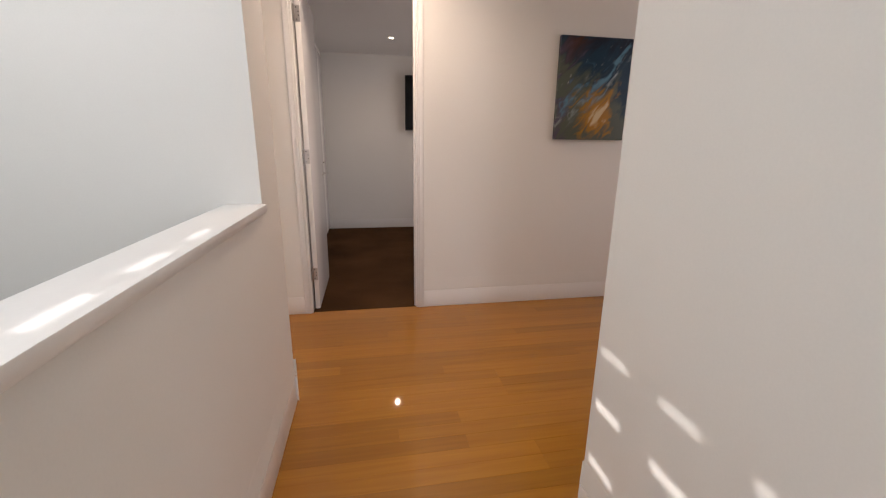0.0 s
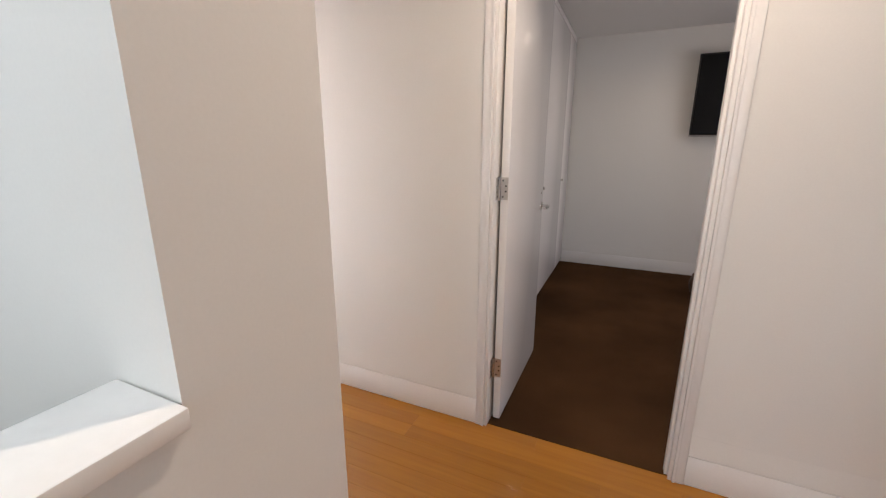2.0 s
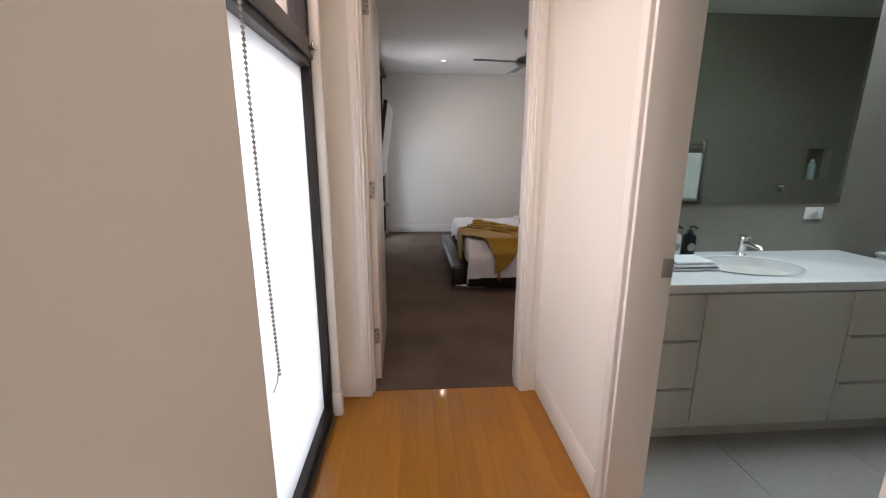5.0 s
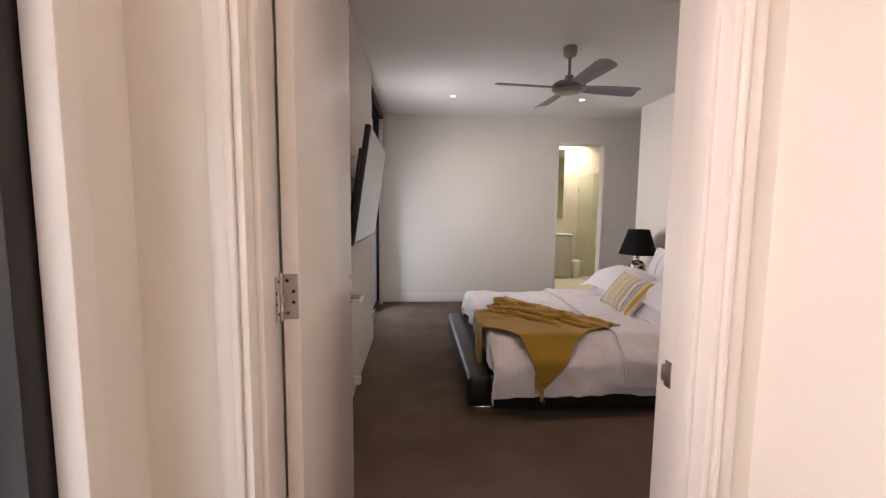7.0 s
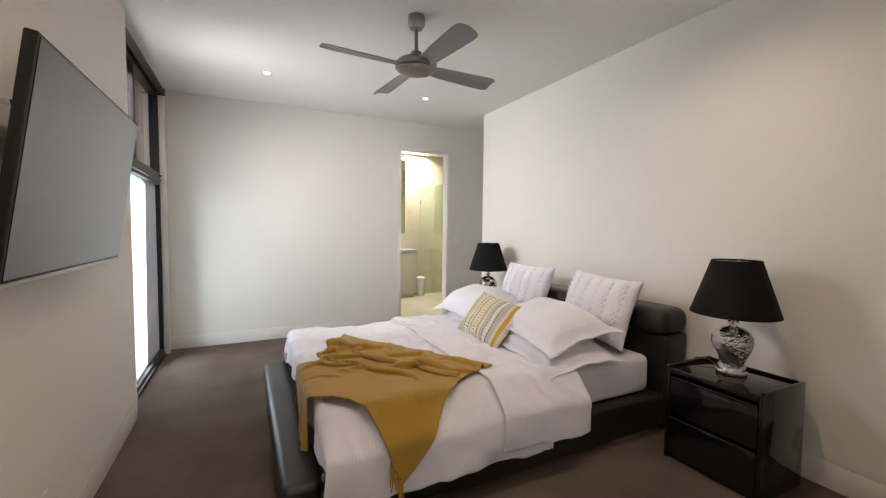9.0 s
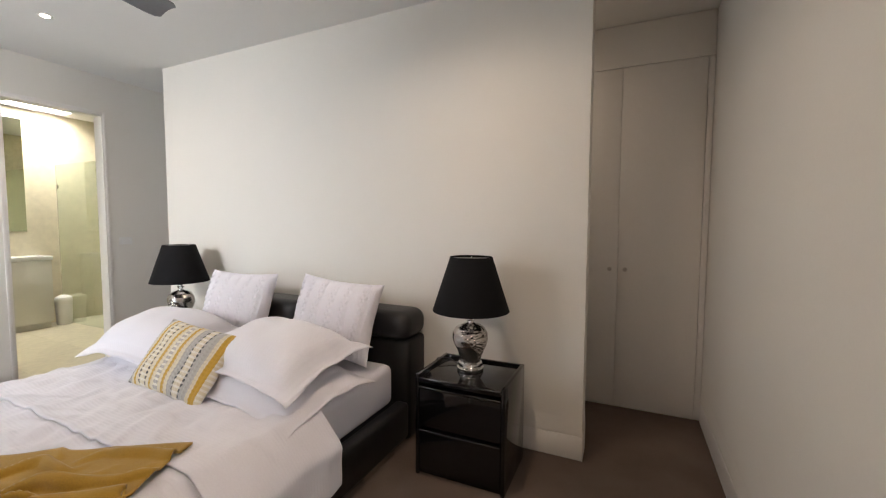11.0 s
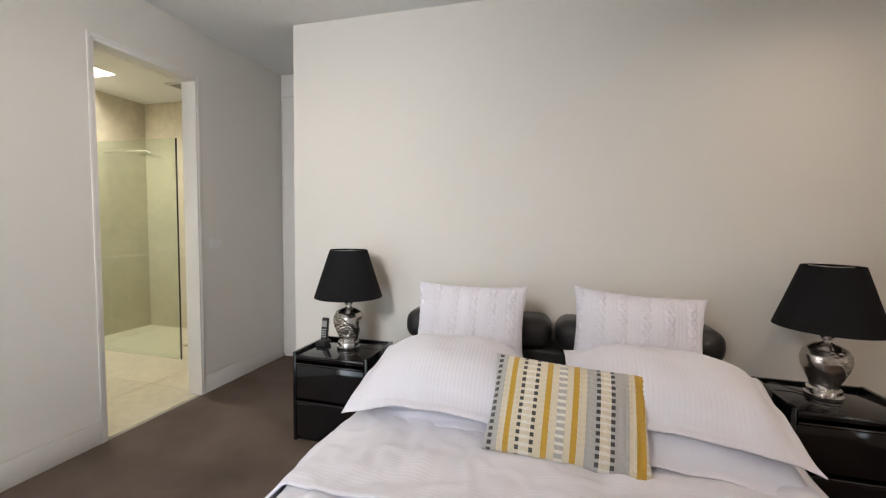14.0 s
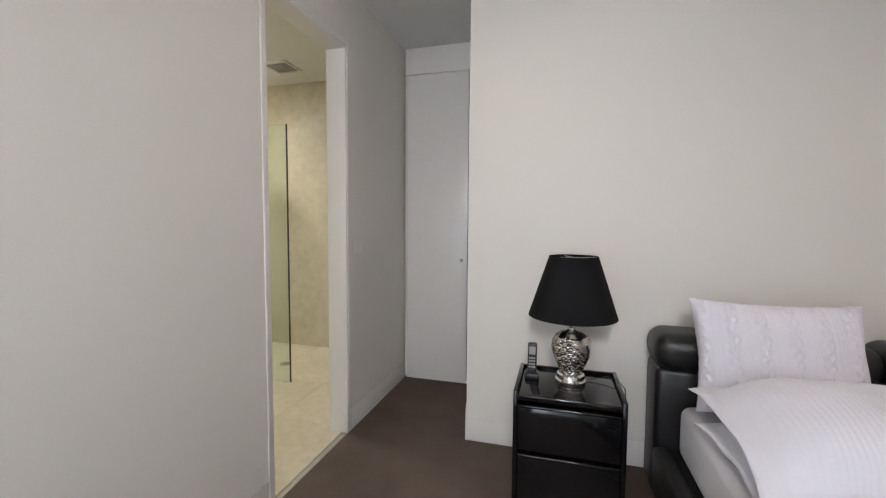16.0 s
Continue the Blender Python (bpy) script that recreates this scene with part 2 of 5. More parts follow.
def brickwork():
    m = material("red_brick", (0.3, 0.13, 0.09), 0.85)
    n, l = m.node_tree.nodes, m.node_tree.links
    tex = n.new("ShaderNodeTexCoord")
    sep, comb, add = n.new("ShaderNodeSeparateXYZ"), n.new("ShaderNodeCombineXYZ"), n.new("ShaderNodeMath")
    l.new(tex.outputs["Object"], sep.inputs[0])
    l.new(sep.outputs[0], add.inputs[0])
    l.new(sep.outputs[1], add.inputs[1])
    l.new(add.outputs[0], comb.inputs[0])
    l.new(sep.outputs[2], comb.inputs[1])
    br = n.new("ShaderNodeTexBrick")
    br.inputs["Scale"].default_value = 1
    br.inputs["Brick Width"].default_value, br.inputs["Row Height"].default_value, br.inputs["Mortar Size"].default_value = 0.24, 0.086, 0.006
    br.inputs["Color1"].default_value, br.inputs["Color2"].default_value, br.inputs["Mortar"].default_value = (0.33, 0.14, 0.10, 1), (0.24, 0.10, 0.08, 1), (0.4, 0.36, 0.32, 1)
    l.new(comb.outputs[0], br.inputs["Vector"])
    l.new(br.outputs[0], n["Principled BSDF"].inputs["Base Color"])
    return m


WALL = material("wall_paint", (0.75, 0.725, 0.675), 0.62, var=0.02, scale=1.2, fine=160, bump=0.03, spec=0.3)
CEILING = material("ceiling_paint", (0.76, 0.75, 0.73), 0.8, var=0.015, scale=0.8, fine=140, bump=0.02, spec=0.2)
TRIM = material("trim_enamel", (0.78, 0.755, 0.72), 0.3, var=0.02, scale=2, fine=90, bump=0.006)
DOOR = material("door_enamel", (0.78, 0.755, 0.725), 0.22, var=0.02, scale=2, fine=70, bump=0.012)
TIMBER = wood_floor()
SUBFLOOR = material("floor_joint_filler", (0.16, 0.07, 0.02), 0.8)
CARPET = material("taupe_carpet", (0.142, 0.108, 0.089), 1.0, var=0.42, scale=2.2, fine=420, bump=0.9, spec=0.04, sheen=0.0, dist=0.006)
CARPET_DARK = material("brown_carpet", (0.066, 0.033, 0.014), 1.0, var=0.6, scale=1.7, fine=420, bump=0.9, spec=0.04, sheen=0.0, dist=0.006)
CHROME = material("polished_chrome", (0.75, 0.74, 0.72), 0.14, 1.0, var=0.05)
SILVERED = material("antique_silver_glaze", (0.60, 0.56, 0.52), 0.24, 1.0, var=0.15, scale=20, fine=120)
NICKEL = material("brushed_nickel", (0.50, 0.47, 0.44), 0.34, 1.0, var=0.08, fine=200)
FAN_METAL = material("dull_fan_metal", (0.30, 0.285, 0.27), 0.36, 1.0, var=0.08, fine=200)
BLADE = material("silver_fan_blade", (0.27, 0.28, 0.30), 0.42, 0.3, var=0.05)
ALU_BLACK = material("black_window_frame", (0.022, 0.02, 0.021), 0.38, 0.2, var=0.12)
LEATHER = material("black_leather", (0.009, 0.0085, 0.009), 0.38, var=0.2, scale=4, fine=150, bump=0.25)
LACQUER = material("black_lacquer", (0.006, 0.006, 0.007), 0.09, var=0.1, scale=3, fine=60, bump=0.0, coat=0.25)
SHADE = material("black_lampshade", (0.007, 0.007, 0.008), 0.8, spec=0.15, var=0.08, fine=300, bump=0.15)
SHADE_IN = material("shade_lining", (0.5, 0.45, 0.35), 0.7)
COTTON = material("white_cotton", (0.71, 0.705, 0.765), 0.9, var=0.025, scale=5, fine=140, bump=0.12, sheen=0.2)
COTTON_RIB = ribbed("white_ribbed_cotton", (0.71, 0.705, 0.765), 0, 0.016, 0.0006)
COTTON_BED = ribbed("white_waffle_cotton", (0.71, 0.705, 0.76), 1, 0.015, 0.0003)
CABLE_KNIT = ribbed("cable_knit_cotton", (0.71, 0.695, 0.75), 0, 0.011, 0.0002, cross=0.009)
MUSTARD = material("mustard_wool", (0.335, 0.195, 0.02), 0.95, var=0.16, scale=7, fine=220, bump=0.35, sheen=0.25)
CREAM_, GREY_, OCHRE_, DARK_, WHITE_ = (0.62, 0.56, 0.42), (0.40, 0.39, 0.37), (0.50, 0.30, 0.03), (0.05, 0.05, 0.055), (0.70, 0.67, 0.60)
KNIT = striped("striped_knit", [(0.0, GREY_, None), (0.03, GREY_, DARK_), (0.055, GREY_, None), (0.09, CREAM_, None), (0.13, OCHRE_, None), (0.165, CREAM_, None), (0.205, CREAM_, DARK_), (0.23, WHITE_, CREAM_), (0.29, CREAM_, DARK_), (0.315, CREAM_, None), (0.36, OCHRE_, None), (0.395, CREAM_, None), (0.44, WHITE_, GREY_), (0.49, CREAM_, None), (0.53, OCHRE_, None), (0.565, CREAM_, None), (0.61, GREY_, None), (0.67, GREY_, DARK_), (0.695, WHITE_, CREAM_), (0.755, GREY_, DARK_), (0.78, GREY_, None), (0.86, CREAM_, None), (0.90, OCHRE_, None), (0.955, WHITE_, CREAM_)], 0.56)
PAINTING = painted_canvas()
SCREEN_BLACK = material("black_tv_screen", (0.003, 0.003, 0.0035), 0.06, var=0.0, bump=0.0, spec=0.3)
SCREEN = material("tv_screen", (0.012, 0.013, 0.015), 0.16, var=0.05, bump=0.0, coat=0.3)
BLACK_PLASTIC = material("black_plastic", (0.012, 0.012, 0.013), 0.4, var=0.1)
GREY_PLASTIC = material("grey_plastic", (0.32, 0.32, 0.31), 0.4)
WHITE_PLASTIC = material("white_plastic", (0.76, 0.75, 0.73), 0.35, var=0.02, bump=0.0)
TILE_GREY = material("grey_floor_tile", (0.36, 0.345, 0.32), 0.4, var=0.1, scale=2.5, fine=30, bump=0.03)
TILE_WALL = material("stone_wall_tile", (0.25, 0.235, 0.20), 0.38, var=0.09, scale=1.5, fine=18, bump=0.02)
TILE_CREAM = material("travertine_tile", (0.60, 0.54, 0.41), 0.35, var=0.14, scale=1.8, fine=14, bump=0.03)
GROUT = material("grout", (0.40, 0.37, 0.32), 0.9)
CABINET = material("cabinet_laminate", (0.60, 0.585, 0.53), 0.45, var=0.02)
COUNTER = material("white_stone_top", (0.76, 0.77, 0.77), 0.18, var=0.02, fine=40, bump=0.0)
CERAMIC = material("white_ceramic", (0.78, 0.78, 0.78), 0.1, var=0.01, bump=0.0)
TERRY = material("white_terry", (0.75, 0.76, 0.77), 0.95, var=0.05, fine=300, bump=0.8, dist=0.003)
DARK_STRIPE = material("grey_terry_stripe", (0.2, 0.21, 0.22), 0.95)
MIRROR = material("mirror_silver", (0.74, 0.80, 0.72), 0.01, 1.0, var=0.0, bump=0.0)
BRICK = brickwork()
PAVING = material("courtyard_paving", (0.28, 0.26, 0.24), 0.8, var=0.15)
CLEAR = glass("window_glass")
SHOWER_GLASS = glass("shower_glass", (0.86, 0.95, 0.88))
FROST = material("frosted_film", (0.85, 0.88, 0.87), 0.6, var=0.02, bump=0.0)
FROST.node_tree.nodes["Principled BSDF"].inputs["Transmission Weight"].default_value = 0.0
BLIND = material("translucent_blind", (0.85, 0.88, 0.88), 0.8, var=0.02, bump=0.0)
BLACK_LABEL = material("dark_bottle", (0.015, 0.018, 0.02), 0.2)
BULB_OFF = material("unlit_bulb", (0.12, 0.12, 0.12), 0.3)
BULB = glow("halogen_bulb", (1.0, 0.86, 0.66), 10)
DOWNRING = material("downlight_ring", (0.7, 0.68, 0.65), 0.35, 0.2)
RATTAN = material("dark_brown_leather", (0.07, 0.032, 0.014), 0.45, var=0.15, fine=120, bump=0.2)
for lit in (FROST, BLIND):
    nt = lit.node_tree
    tr = nt.nodes.new("ShaderNodeBsdfTranslucent")
    tr.inputs[0].default_value = (0.9, 0.95, 0.96, 1)
    mx = nt.nodes.new("ShaderNodeMixShader")
    mx.inputs[0].default_value = 0.75
    nt.links.new(nt.nodes["Principled BSDF"].outputs[0], mx.inputs[1])
    nt.links.new(tr.outputs[0], mx.inputs[2])
    nt.links.new(mx.outputs[0], nt.nodes["Material Output"].inputs[0])


# ---- builders ----
def box(bm, x0, x1, y0, y1, z0, z1, bevel=0.0, seg=2):
    """A box between two corners, its edges rounded by bevel."""
    made = bmesh.ops.create_cube(bm, size=1)["verts"]
    for v in made:
        v.co = Vector(((x0 + x1) / 2 + v.co.x * (x1 - x0), (y0 + y1) / 2 + v.co.y * (y1 - y0), (z0 + z1) / 2 + v.co.z * (z1 - z0)))
    if bevel:
        edges = list({e for v in made for e in v.link_edges})
        bmesh.ops.bevel(bm, geom=edges, offset=bevel, segments=seg, affect="EDGES", profile=0.5)
    return bm


def boxes(*rows, bevel=0.0, seg=2):
    bm = bmesh.new()
    for r in rows:
        box(bm, *r, bevel=bevel, seg=seg)
    return bm


def lathe(profile, seg=28, bm=None, at=(0, 0)):
    """A turned shape about the z axis: (radius, height) from below upwards."""
    bm = bm or bmesh.new()
    rings = []
    for r, z in profile:
        rings.append([bm.verts.new((at[0] + r * math.cos(2 * math.pi * i / seg), at[1] + r * math.sin(2 * math.pi * i / seg), z)) for i in range(seg)])
    for a, b in zip(rings, rings[1:]):
        for i in range(seg):
            bm.faces.new((a[i], a[(i + 1) % seg], b[(i + 1) % seg], b[i]))
    bm.faces.new(reversed(rings[0]))
    bm.faces.new(rings[-1])
    return bm


def rod(p, q, r, bm=None, seg=14):
    """A round rod from p to q."""
    bm = bm or bmesh.new()
    p, q = Vector(p), Vector(q)
    m = Matrix.Translation((p + q) / 2) @ (q - p).to_track_quat("Z", "Y").to_matrix().to_4x4()
    bmesh.ops.create_cone(bm, cap_ends=True, segments=seg, radius1=r, radius2=r, depth=(q - p).length, matrix=m)
    return bm


def tube(points, r, bm=None, seg=8):
    """A bent round tube through points."""
    bm = bm or bmesh.new()
    pts = [Vector(p) for p in points]
    rings = []
    for i, p in enumerate(pts):
        d = (pts[min(i + 1, len(pts) - 1)] - pts[max(i - 1, 0)]).normalized()
        q = d.to_track_quat("Z", "Y").to_matrix()
        rings.append([bm.verts.new(p + q @ Vector((r * math.cos(2 * math.pi * k / seg), r * math.sin(2 * math.pi * k / seg), 0))) for k in range(seg)])
    for a, b in zip(rings, rings[1:]):
        k = min(range(seg), key=lambda j: (b[j].co - a[0].co).length)
        for i in range(seg):
            bm.faces.new((a[i], a[(i + 1) % seg], b[(i + 1 + k) % seg], b[(i + k) % seg]))
    bm.faces.new(reversed(rings[0]))
    bm.faces.new(rings[-1])
    return bm


def finish(name, bm, mat, smooth=35):
    me = bpy.data.meshes.new(name)
    bmesh.ops.recalc_face_normals(bm, faces=bm.faces)
    bm.to_mesh(me)
    bm.free()
    me.materials.append(mat)
    if smooth:
        me.polygons.foreach_set("use_smooth", [True] * len(me.polygons))
        me.set_sharp_from_angle(angle=radians(smooth))
    return me


def part(name, bm, mat, parent, label="", smooth=35):
    """One mesh object under a thing or under a part."""
    ob = new(name, finish(name, bm, mat, smooth))
    ob.parent = parent
    if parent is not None and parent.type == "MESH":
        ob.matrix_parent_inverse = Matrix.Identity(4)
    return tagged(ob, label)


def thing(name, at, label, category, group="", turn=0.0):
    """An empty at a thing's base, to hold its parts."""
    ob = new(name)
    ob.empty_display_size = 0.1
    ob.matrix_world = pose(*at, 0, 0, turn)
    return tagged(ob, label, category, group)


def setting(name, bm, mat, label, category, smooth=0):
    return tagged(new(name, finish(name, bm, mat, smooth)), label, category, kind="structure")


def solid(name, bm, mat, label, category, at=(0, 0, 0), smooth=35, group=""):
    ob = new(name, finish(name, bm, mat, smooth))
    ob.location = at
    return tagged(ob, label, category, group)


# ---- the large structure ----
C, DH, EH = 2.745, 2.345, 2.385  # ceiling, door-opening and ensuite-opening heights
setting("wall_hall_north", boxes((-1.16, -0.17, 3.18, 3.30, 0, C), (-0.17, 0.668, 3.18, 3.30, DH, C), (0.668, 3.72, 3.18, 3.30, 0, C)), WALL, "warm white painted plaster wall with a doorway", "wall")
setting("wall_hall_pier", boxes((-2.75, -1.87, 3.05, 3.19, 0, C), (-1.87, -1.16, 3.08, 3.19, DH, C)), WALL, "warm white painted plaster wall beside the bathroom doorway", "wall")
setting("wall_bedroom_east", boxes((-2.91, -2.75, 1.70, 2.07, 0, C), (-2.91, -2.75, 2.07, 2.962, DH, C), (-2.91, -2.75, 2.962, 3.30, 0, C), (-2.91, -2.86, 3.30, 6.82, 0, C)), WALL, "painted plaster wall with the bedroom doorway", "wall")
setting("wall_hall_south", boxes((-1.352, -0.10, 1.75, 2.045, -2.7, C)), WALL, "thick painted plaster wall between hall and stair void", "wall")
setting("wall_stair_low", boxes((-0.225, -0.10, -2.5, 1.75, -2.7, 1.03)), WALL, "half-height painted wall beside the stair void", "wall")
setting("stair_ledge", boxes((-0.235, -0.082, -2.5, 1.748, 1.032, 1.062), bevel=0.004), TRIM, "white enamelled ledge capping the half-height wall", "ledge", 35)
setting("wall_landing_east", boxes((1.00, 1.12, -2.62, 1.18, 0, C)), WALL, "white painted plaster wall dappled with sun", "wall")
# the opening here is added for the stair's fill lamp
setting("wall_landing_south", boxes((-0.10, 0.1, -2.62, -2.5, 0, C), (0.9, 1.00, -2.62, -2.5, 0, C), (0.1, 0.9, -2.62, -2.5, 0, 0.9), (0.1, 0.9, -2.62, -2.5, 2.3, C)), WALL, "plain painted plaster wall", "wall")
setting("wall_hall_back", boxes((1.12, 3.72, 1.06, 1.18, 0, C)), WALL, "plain painted plaster wall", "wall")
setting("wall_hall_end", boxes((3.60, 3.72, 1.18, 1.70, 0, C), (3.60, 3.72, 2.70, 3.18, 0, C), (3.60, 3.72, 1.70, 2.70, 0, 0.6), (3.60, 3.72, 1.70, 2.70, 2.4, C)), WALL, "painted plaster wall with an unseen opening added for a fill lamp", "wall")
# the high opening is added to let the dappling sun in
setting("wall_void_west", boxes((-1.33, -1.20, -2.62, -1.2, -2.7, C), (-1.33, -1.20, 1.7, 1.75, -2.7, C), (-1.33, -1.20, -1.2, 1.7, -2.7, 1.98), (-1.33, -1.20, -1.2, 1.7, 2.73, C)), WALL, "white wall of the stair void with a high opening added for the sun", "wall")
setting("wall_void_south", boxes((-1.20, -0.10, -2.62, -2.5, -2.7, C)), WALL, "plain wall of the stair void", "wall")
setting("floor_void", boxes((-1.33, -0.1, -2.62, 1.79, -2.8, -2.7)), CARPET, "carpeted floor at the foot of the stair void", "floor")
setting("wall_tv", boxes((-6.27, -2.91, 1.70, 1.91, 0, C)), WALL, "white painted plaster wall behind the television", "wall")
setting("wall_window_returns", boxes((-8.02, -7.86, 1.70, 1.86, 0, C), (-7.86, -6.27, 1.70, 1.86, 2.69, C), (-2.75, -2.59, 1.70, 1.90, 0, C), (-2.59, -1.352, 1.70, 1.90, 2.69, C)), WALL, "painted plaster returns and heads round the tall windows", "wall")
setting("wall_bedroom_west", boxes((-8.14, -8.02, 1.70, 4.462, 0, C), (-8.14, -8.02, 4.462, 5.17, EH, C), (-8.14, -8.02, 5.17, 6.82, 0, C)), WALL, "pale painted plaster wall with the ensuite doorway", "wall")
setting("wall_bedhead", boxes((-7.285, -3.60, 5.30, 5.45, 0, C)), WALL, "warm white free-standing partition behind the bed", "wall")
setting("wall_closet_back", boxes((-8.02, -2.91, 6.70, 6.82, 0, C)), WALL, "plain wall behind the built-in wardrobes", "wall")
setting("wall_study_west", boxes((-0.99, -0.30, 3.30, 4.08, 0, 2.515), (-0.99, -0.87, 4.08, 6.59, 0, 2.515)), WALL, "painted wall of the study", "wall")
setting("wall_study_north", boxes((-0.87, 3.32, 6.47, 6.59, 0, 2.515)), WALL, "white painted study wall with a television", "wall")
setting("wall_study_east", boxes((3.20, 3.32, 3.30, 4.1, 0, 2.515), (3.20, 3.32, 5.7, 6.47, 0, 2.515), (3.20, 3.32, 4.1, 5.7, 0, 0.7), (3.20, 3.32, 4.1, 5.7, 2.2, 2.515)), WALL, "painted study wall with an unseen opening added for a fill lamp", "wall")
setting("wall_bath_east", boxes((-1.16, -1.04, 3.30, 6.30, 0, 2.66), (-1.16, -1.04, 6.30, 6.56, 0, 1.15), (-1.16, -1.04, 6.30, 6.56, 1.46, 2.66), (-1.07, -1.04, 6.30, 6.56, 1.15, 1.46), (-1.16, -1.04, 6.56, 6.72, 0, 2.66)), TILE_WALL, "large-format taupe tiled bathroom wall with a niche", "wall")
setting("wall_bath_west", boxes((-2.86, -2.848, 3.20, 6.72, 0, 2.66)), TILE_WALL, "large-format taupe tiled bathroom wall", "wall")
setting("wall_bath_north", boxes((-2.86, -1.04, 6.72, 6.82, 0, 2.66)), TILE_WALL, "taupe tiled bathroom wall", "wall")
setting("wall_bath_south", boxes((-2.848, -1.88, 3.192, 3.202, 0, 2.66)), TILE_WALL, "taupe tiled bathroom wall", "wall")
setting("wall_ensuite_west", boxes((-10.52, -10.40, 3.9, 6.8, 0, 2.78)), TILE_CREAM, "cream travertine tiled ensuite wall", "wall")
setting("wall_ensuite_north", boxes((-10.40, -8.14, 6.68, 6.80, 0, 2.78)), TILE_CREAM, "cream travertine tiled shower wall", "wall")
setting("wall_ensuite_south", boxes((-10.40, -8.14, 3.9, 4.02, 0, 2.78)), TILE_CREAM, "cream travertine tiled ensuite wall", "wall")
setting("wall_ensuite_east", boxes((-8.152, -8.142, 4.02, 4.452, 0, 2.78), (-8.152, -8.142, 5.18, 6.68, 0, 2.78), (-8.152, -8.142, 4.452, 5.18, 2.40, 2.78)), TILE_CREAM, "cream travertine tiled ensuite wall", "wall")

setting("ceiling_hall", boxes((-2.91, -1.33, 1.70, 3.30, C, C + 0.1), (-1.33, 3.72, 1.79, 3.30, C, C + 0.1), (-0.235, 3.72, -2.62, 1.79, C, C + 0.1), (-1.33, -0.235, -2.62, -1.3, C, C + 0.1), (-1.33, -0.235, 1.6, 1.79, C, C + 0.1), (-1.33, -1.10, -1.3, 1.6, C, C + 0.1), (-0.34, -0.235, -1.3, 1.6, C, C + 0.1)), CEILING, "white painted plaster ceiling", "ceiling")
setting("ceiling_bedroom", boxes((-8.14, -2.91, 1.70, 6.82, C, C + 0.1)), CEILING, "white painted plaster bedroom ceiling", "ceiling")
setting("ceiling_study", boxes((-0.99, 3.32, 3.30, 6.59, 2.515, 2.6)), CEILING, "white painted plaster study ceiling", "ceiling")
setting("ceiling_bath", boxes((-2.2, -1.04, 3.19, 6.82, 2.66, 2.745), (-2.86, -2.2, 3.19, 3.5, 2.66, 2.745), (-2.86, -2.2, 5.6, 6.82, 2.66, 2.745), (-2.24, -2.2, 3.5, 5.6, 2.745, 3.2), (-2.86, -2.82, 3.5, 5.6, 2.745, 3.2), (-2.82, -2.24, 3.46, 3.5, 2.745, 3.2), (-2.82, -2.24, 5.6, 5.64, 2.745, 3.2)), CEILING, "white bathroom ceiling with a long skylight well", "ceiling")
SX0, SX1, SY0, SY1, EC = -10.30, -9.68, 5.20, 5.82, 2.775
setting("ceiling_ensuite", boxes((SX1, -8.14, 3.9, 6.8, EC, EC + 0.08), (-10.52, SX0, 3.9, 6.8, EC, EC + 0.08), (SX0, SX1, 3.9, SY0, EC, EC + 0.08), (SX0, SX1, SY1, 6.8, EC, EC + 0.08), (SX0, SX1, SY0 - 0.04, SY0, EC + 0.08, 3.2), (SX0, SX1, SY1, SY1 + 0.04, EC + 0.08, 3.2), (SX0 - 0.04, SX0, SY0 - 0.04, SY1 + 0.04, EC + 0.08, 3.2), (SX1, SX1 + 0.04, SY0 - 0.04, SY1 + 0.04, EC + 0.08, 3.2)), CEILING, "white ensuite ceiling with a skylight well", "ceiling")
setting("skylight_void", boxes((-1.14, -0.30, -1.34, 1.64, 3.1, 3.11), (-1.14, -1.10, -1.34, 1.64, C + 0.1, 3.1), (-0.34, -0.30, -1.34, 1.64, C + 0.1, 3.1), (-1.10, -0.34, -1.34, -1.3, C + 0.1, 3.1), (-1.10, -0.34, 1.6, 1.64, C + 0.1, 3.1)), FROST, "frosted skylight over the stair void", "skylight")
setting("skylight_bath", boxes((-2.86, -2.2, 3.46, 5.64, 3.2, 3.21)), FROST, "frosted strip skylight over the vanity", "skylight")
setting("skylight_ensuite", boxes((SX0 - 0.04, SX1 + 0.04, SY0 - 0.04, SY1 + 0.04, 3.2, 3.21)), FROST, "frosted ensuite skylight", "skylight")

setting("floor_bedroom", boxes((-8.02, -2.80, 1.70, 6.82, -0.2, 0.003)), CARPET, "taupe brown cut-pile bedroom carpet", "carpet")
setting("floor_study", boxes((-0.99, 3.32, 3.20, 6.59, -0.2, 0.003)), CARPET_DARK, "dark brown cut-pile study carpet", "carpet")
floor_hall = setting("floor_hall", boxes((-2.80, 3.72, 1.79, 3.20, -0.2, -0.016), (-2.80, -1.33, 1.70, 1.79, -0.2, -0.016), (-0.1, 3.72, -2.62, 1.79, -0.2, -0.016)), SUBFLOOR, "glossy honey-coloured timber floorboards in the hall", "floor")
floor_bath = setting("floor_bath", boxes((-2.86, -1.04, 3.20, 6.82, -0.2, -0.008)), GROUT, "grey stone-look floor tiles in the bathroom", "floor")
floor_ens = setting("floor_ensuite", boxes((-10.52, -8.02, 3.9, 6.8, -0.2, -0.008)), GROUT, "cream travertine floor tiles in the ensuite", "floor")
# outside
setting("ground", boxes((-60, 60, -60, 60, -3.2, -3.0)), PAVING, "grey paved ground outside", "ground")
setting("courtyard_wall", boxes((-9.5, -2.0, -2.2, -1.9, -3, 1.9)), BRICK, "red brick boundary wall outside the windows", "brick wall")
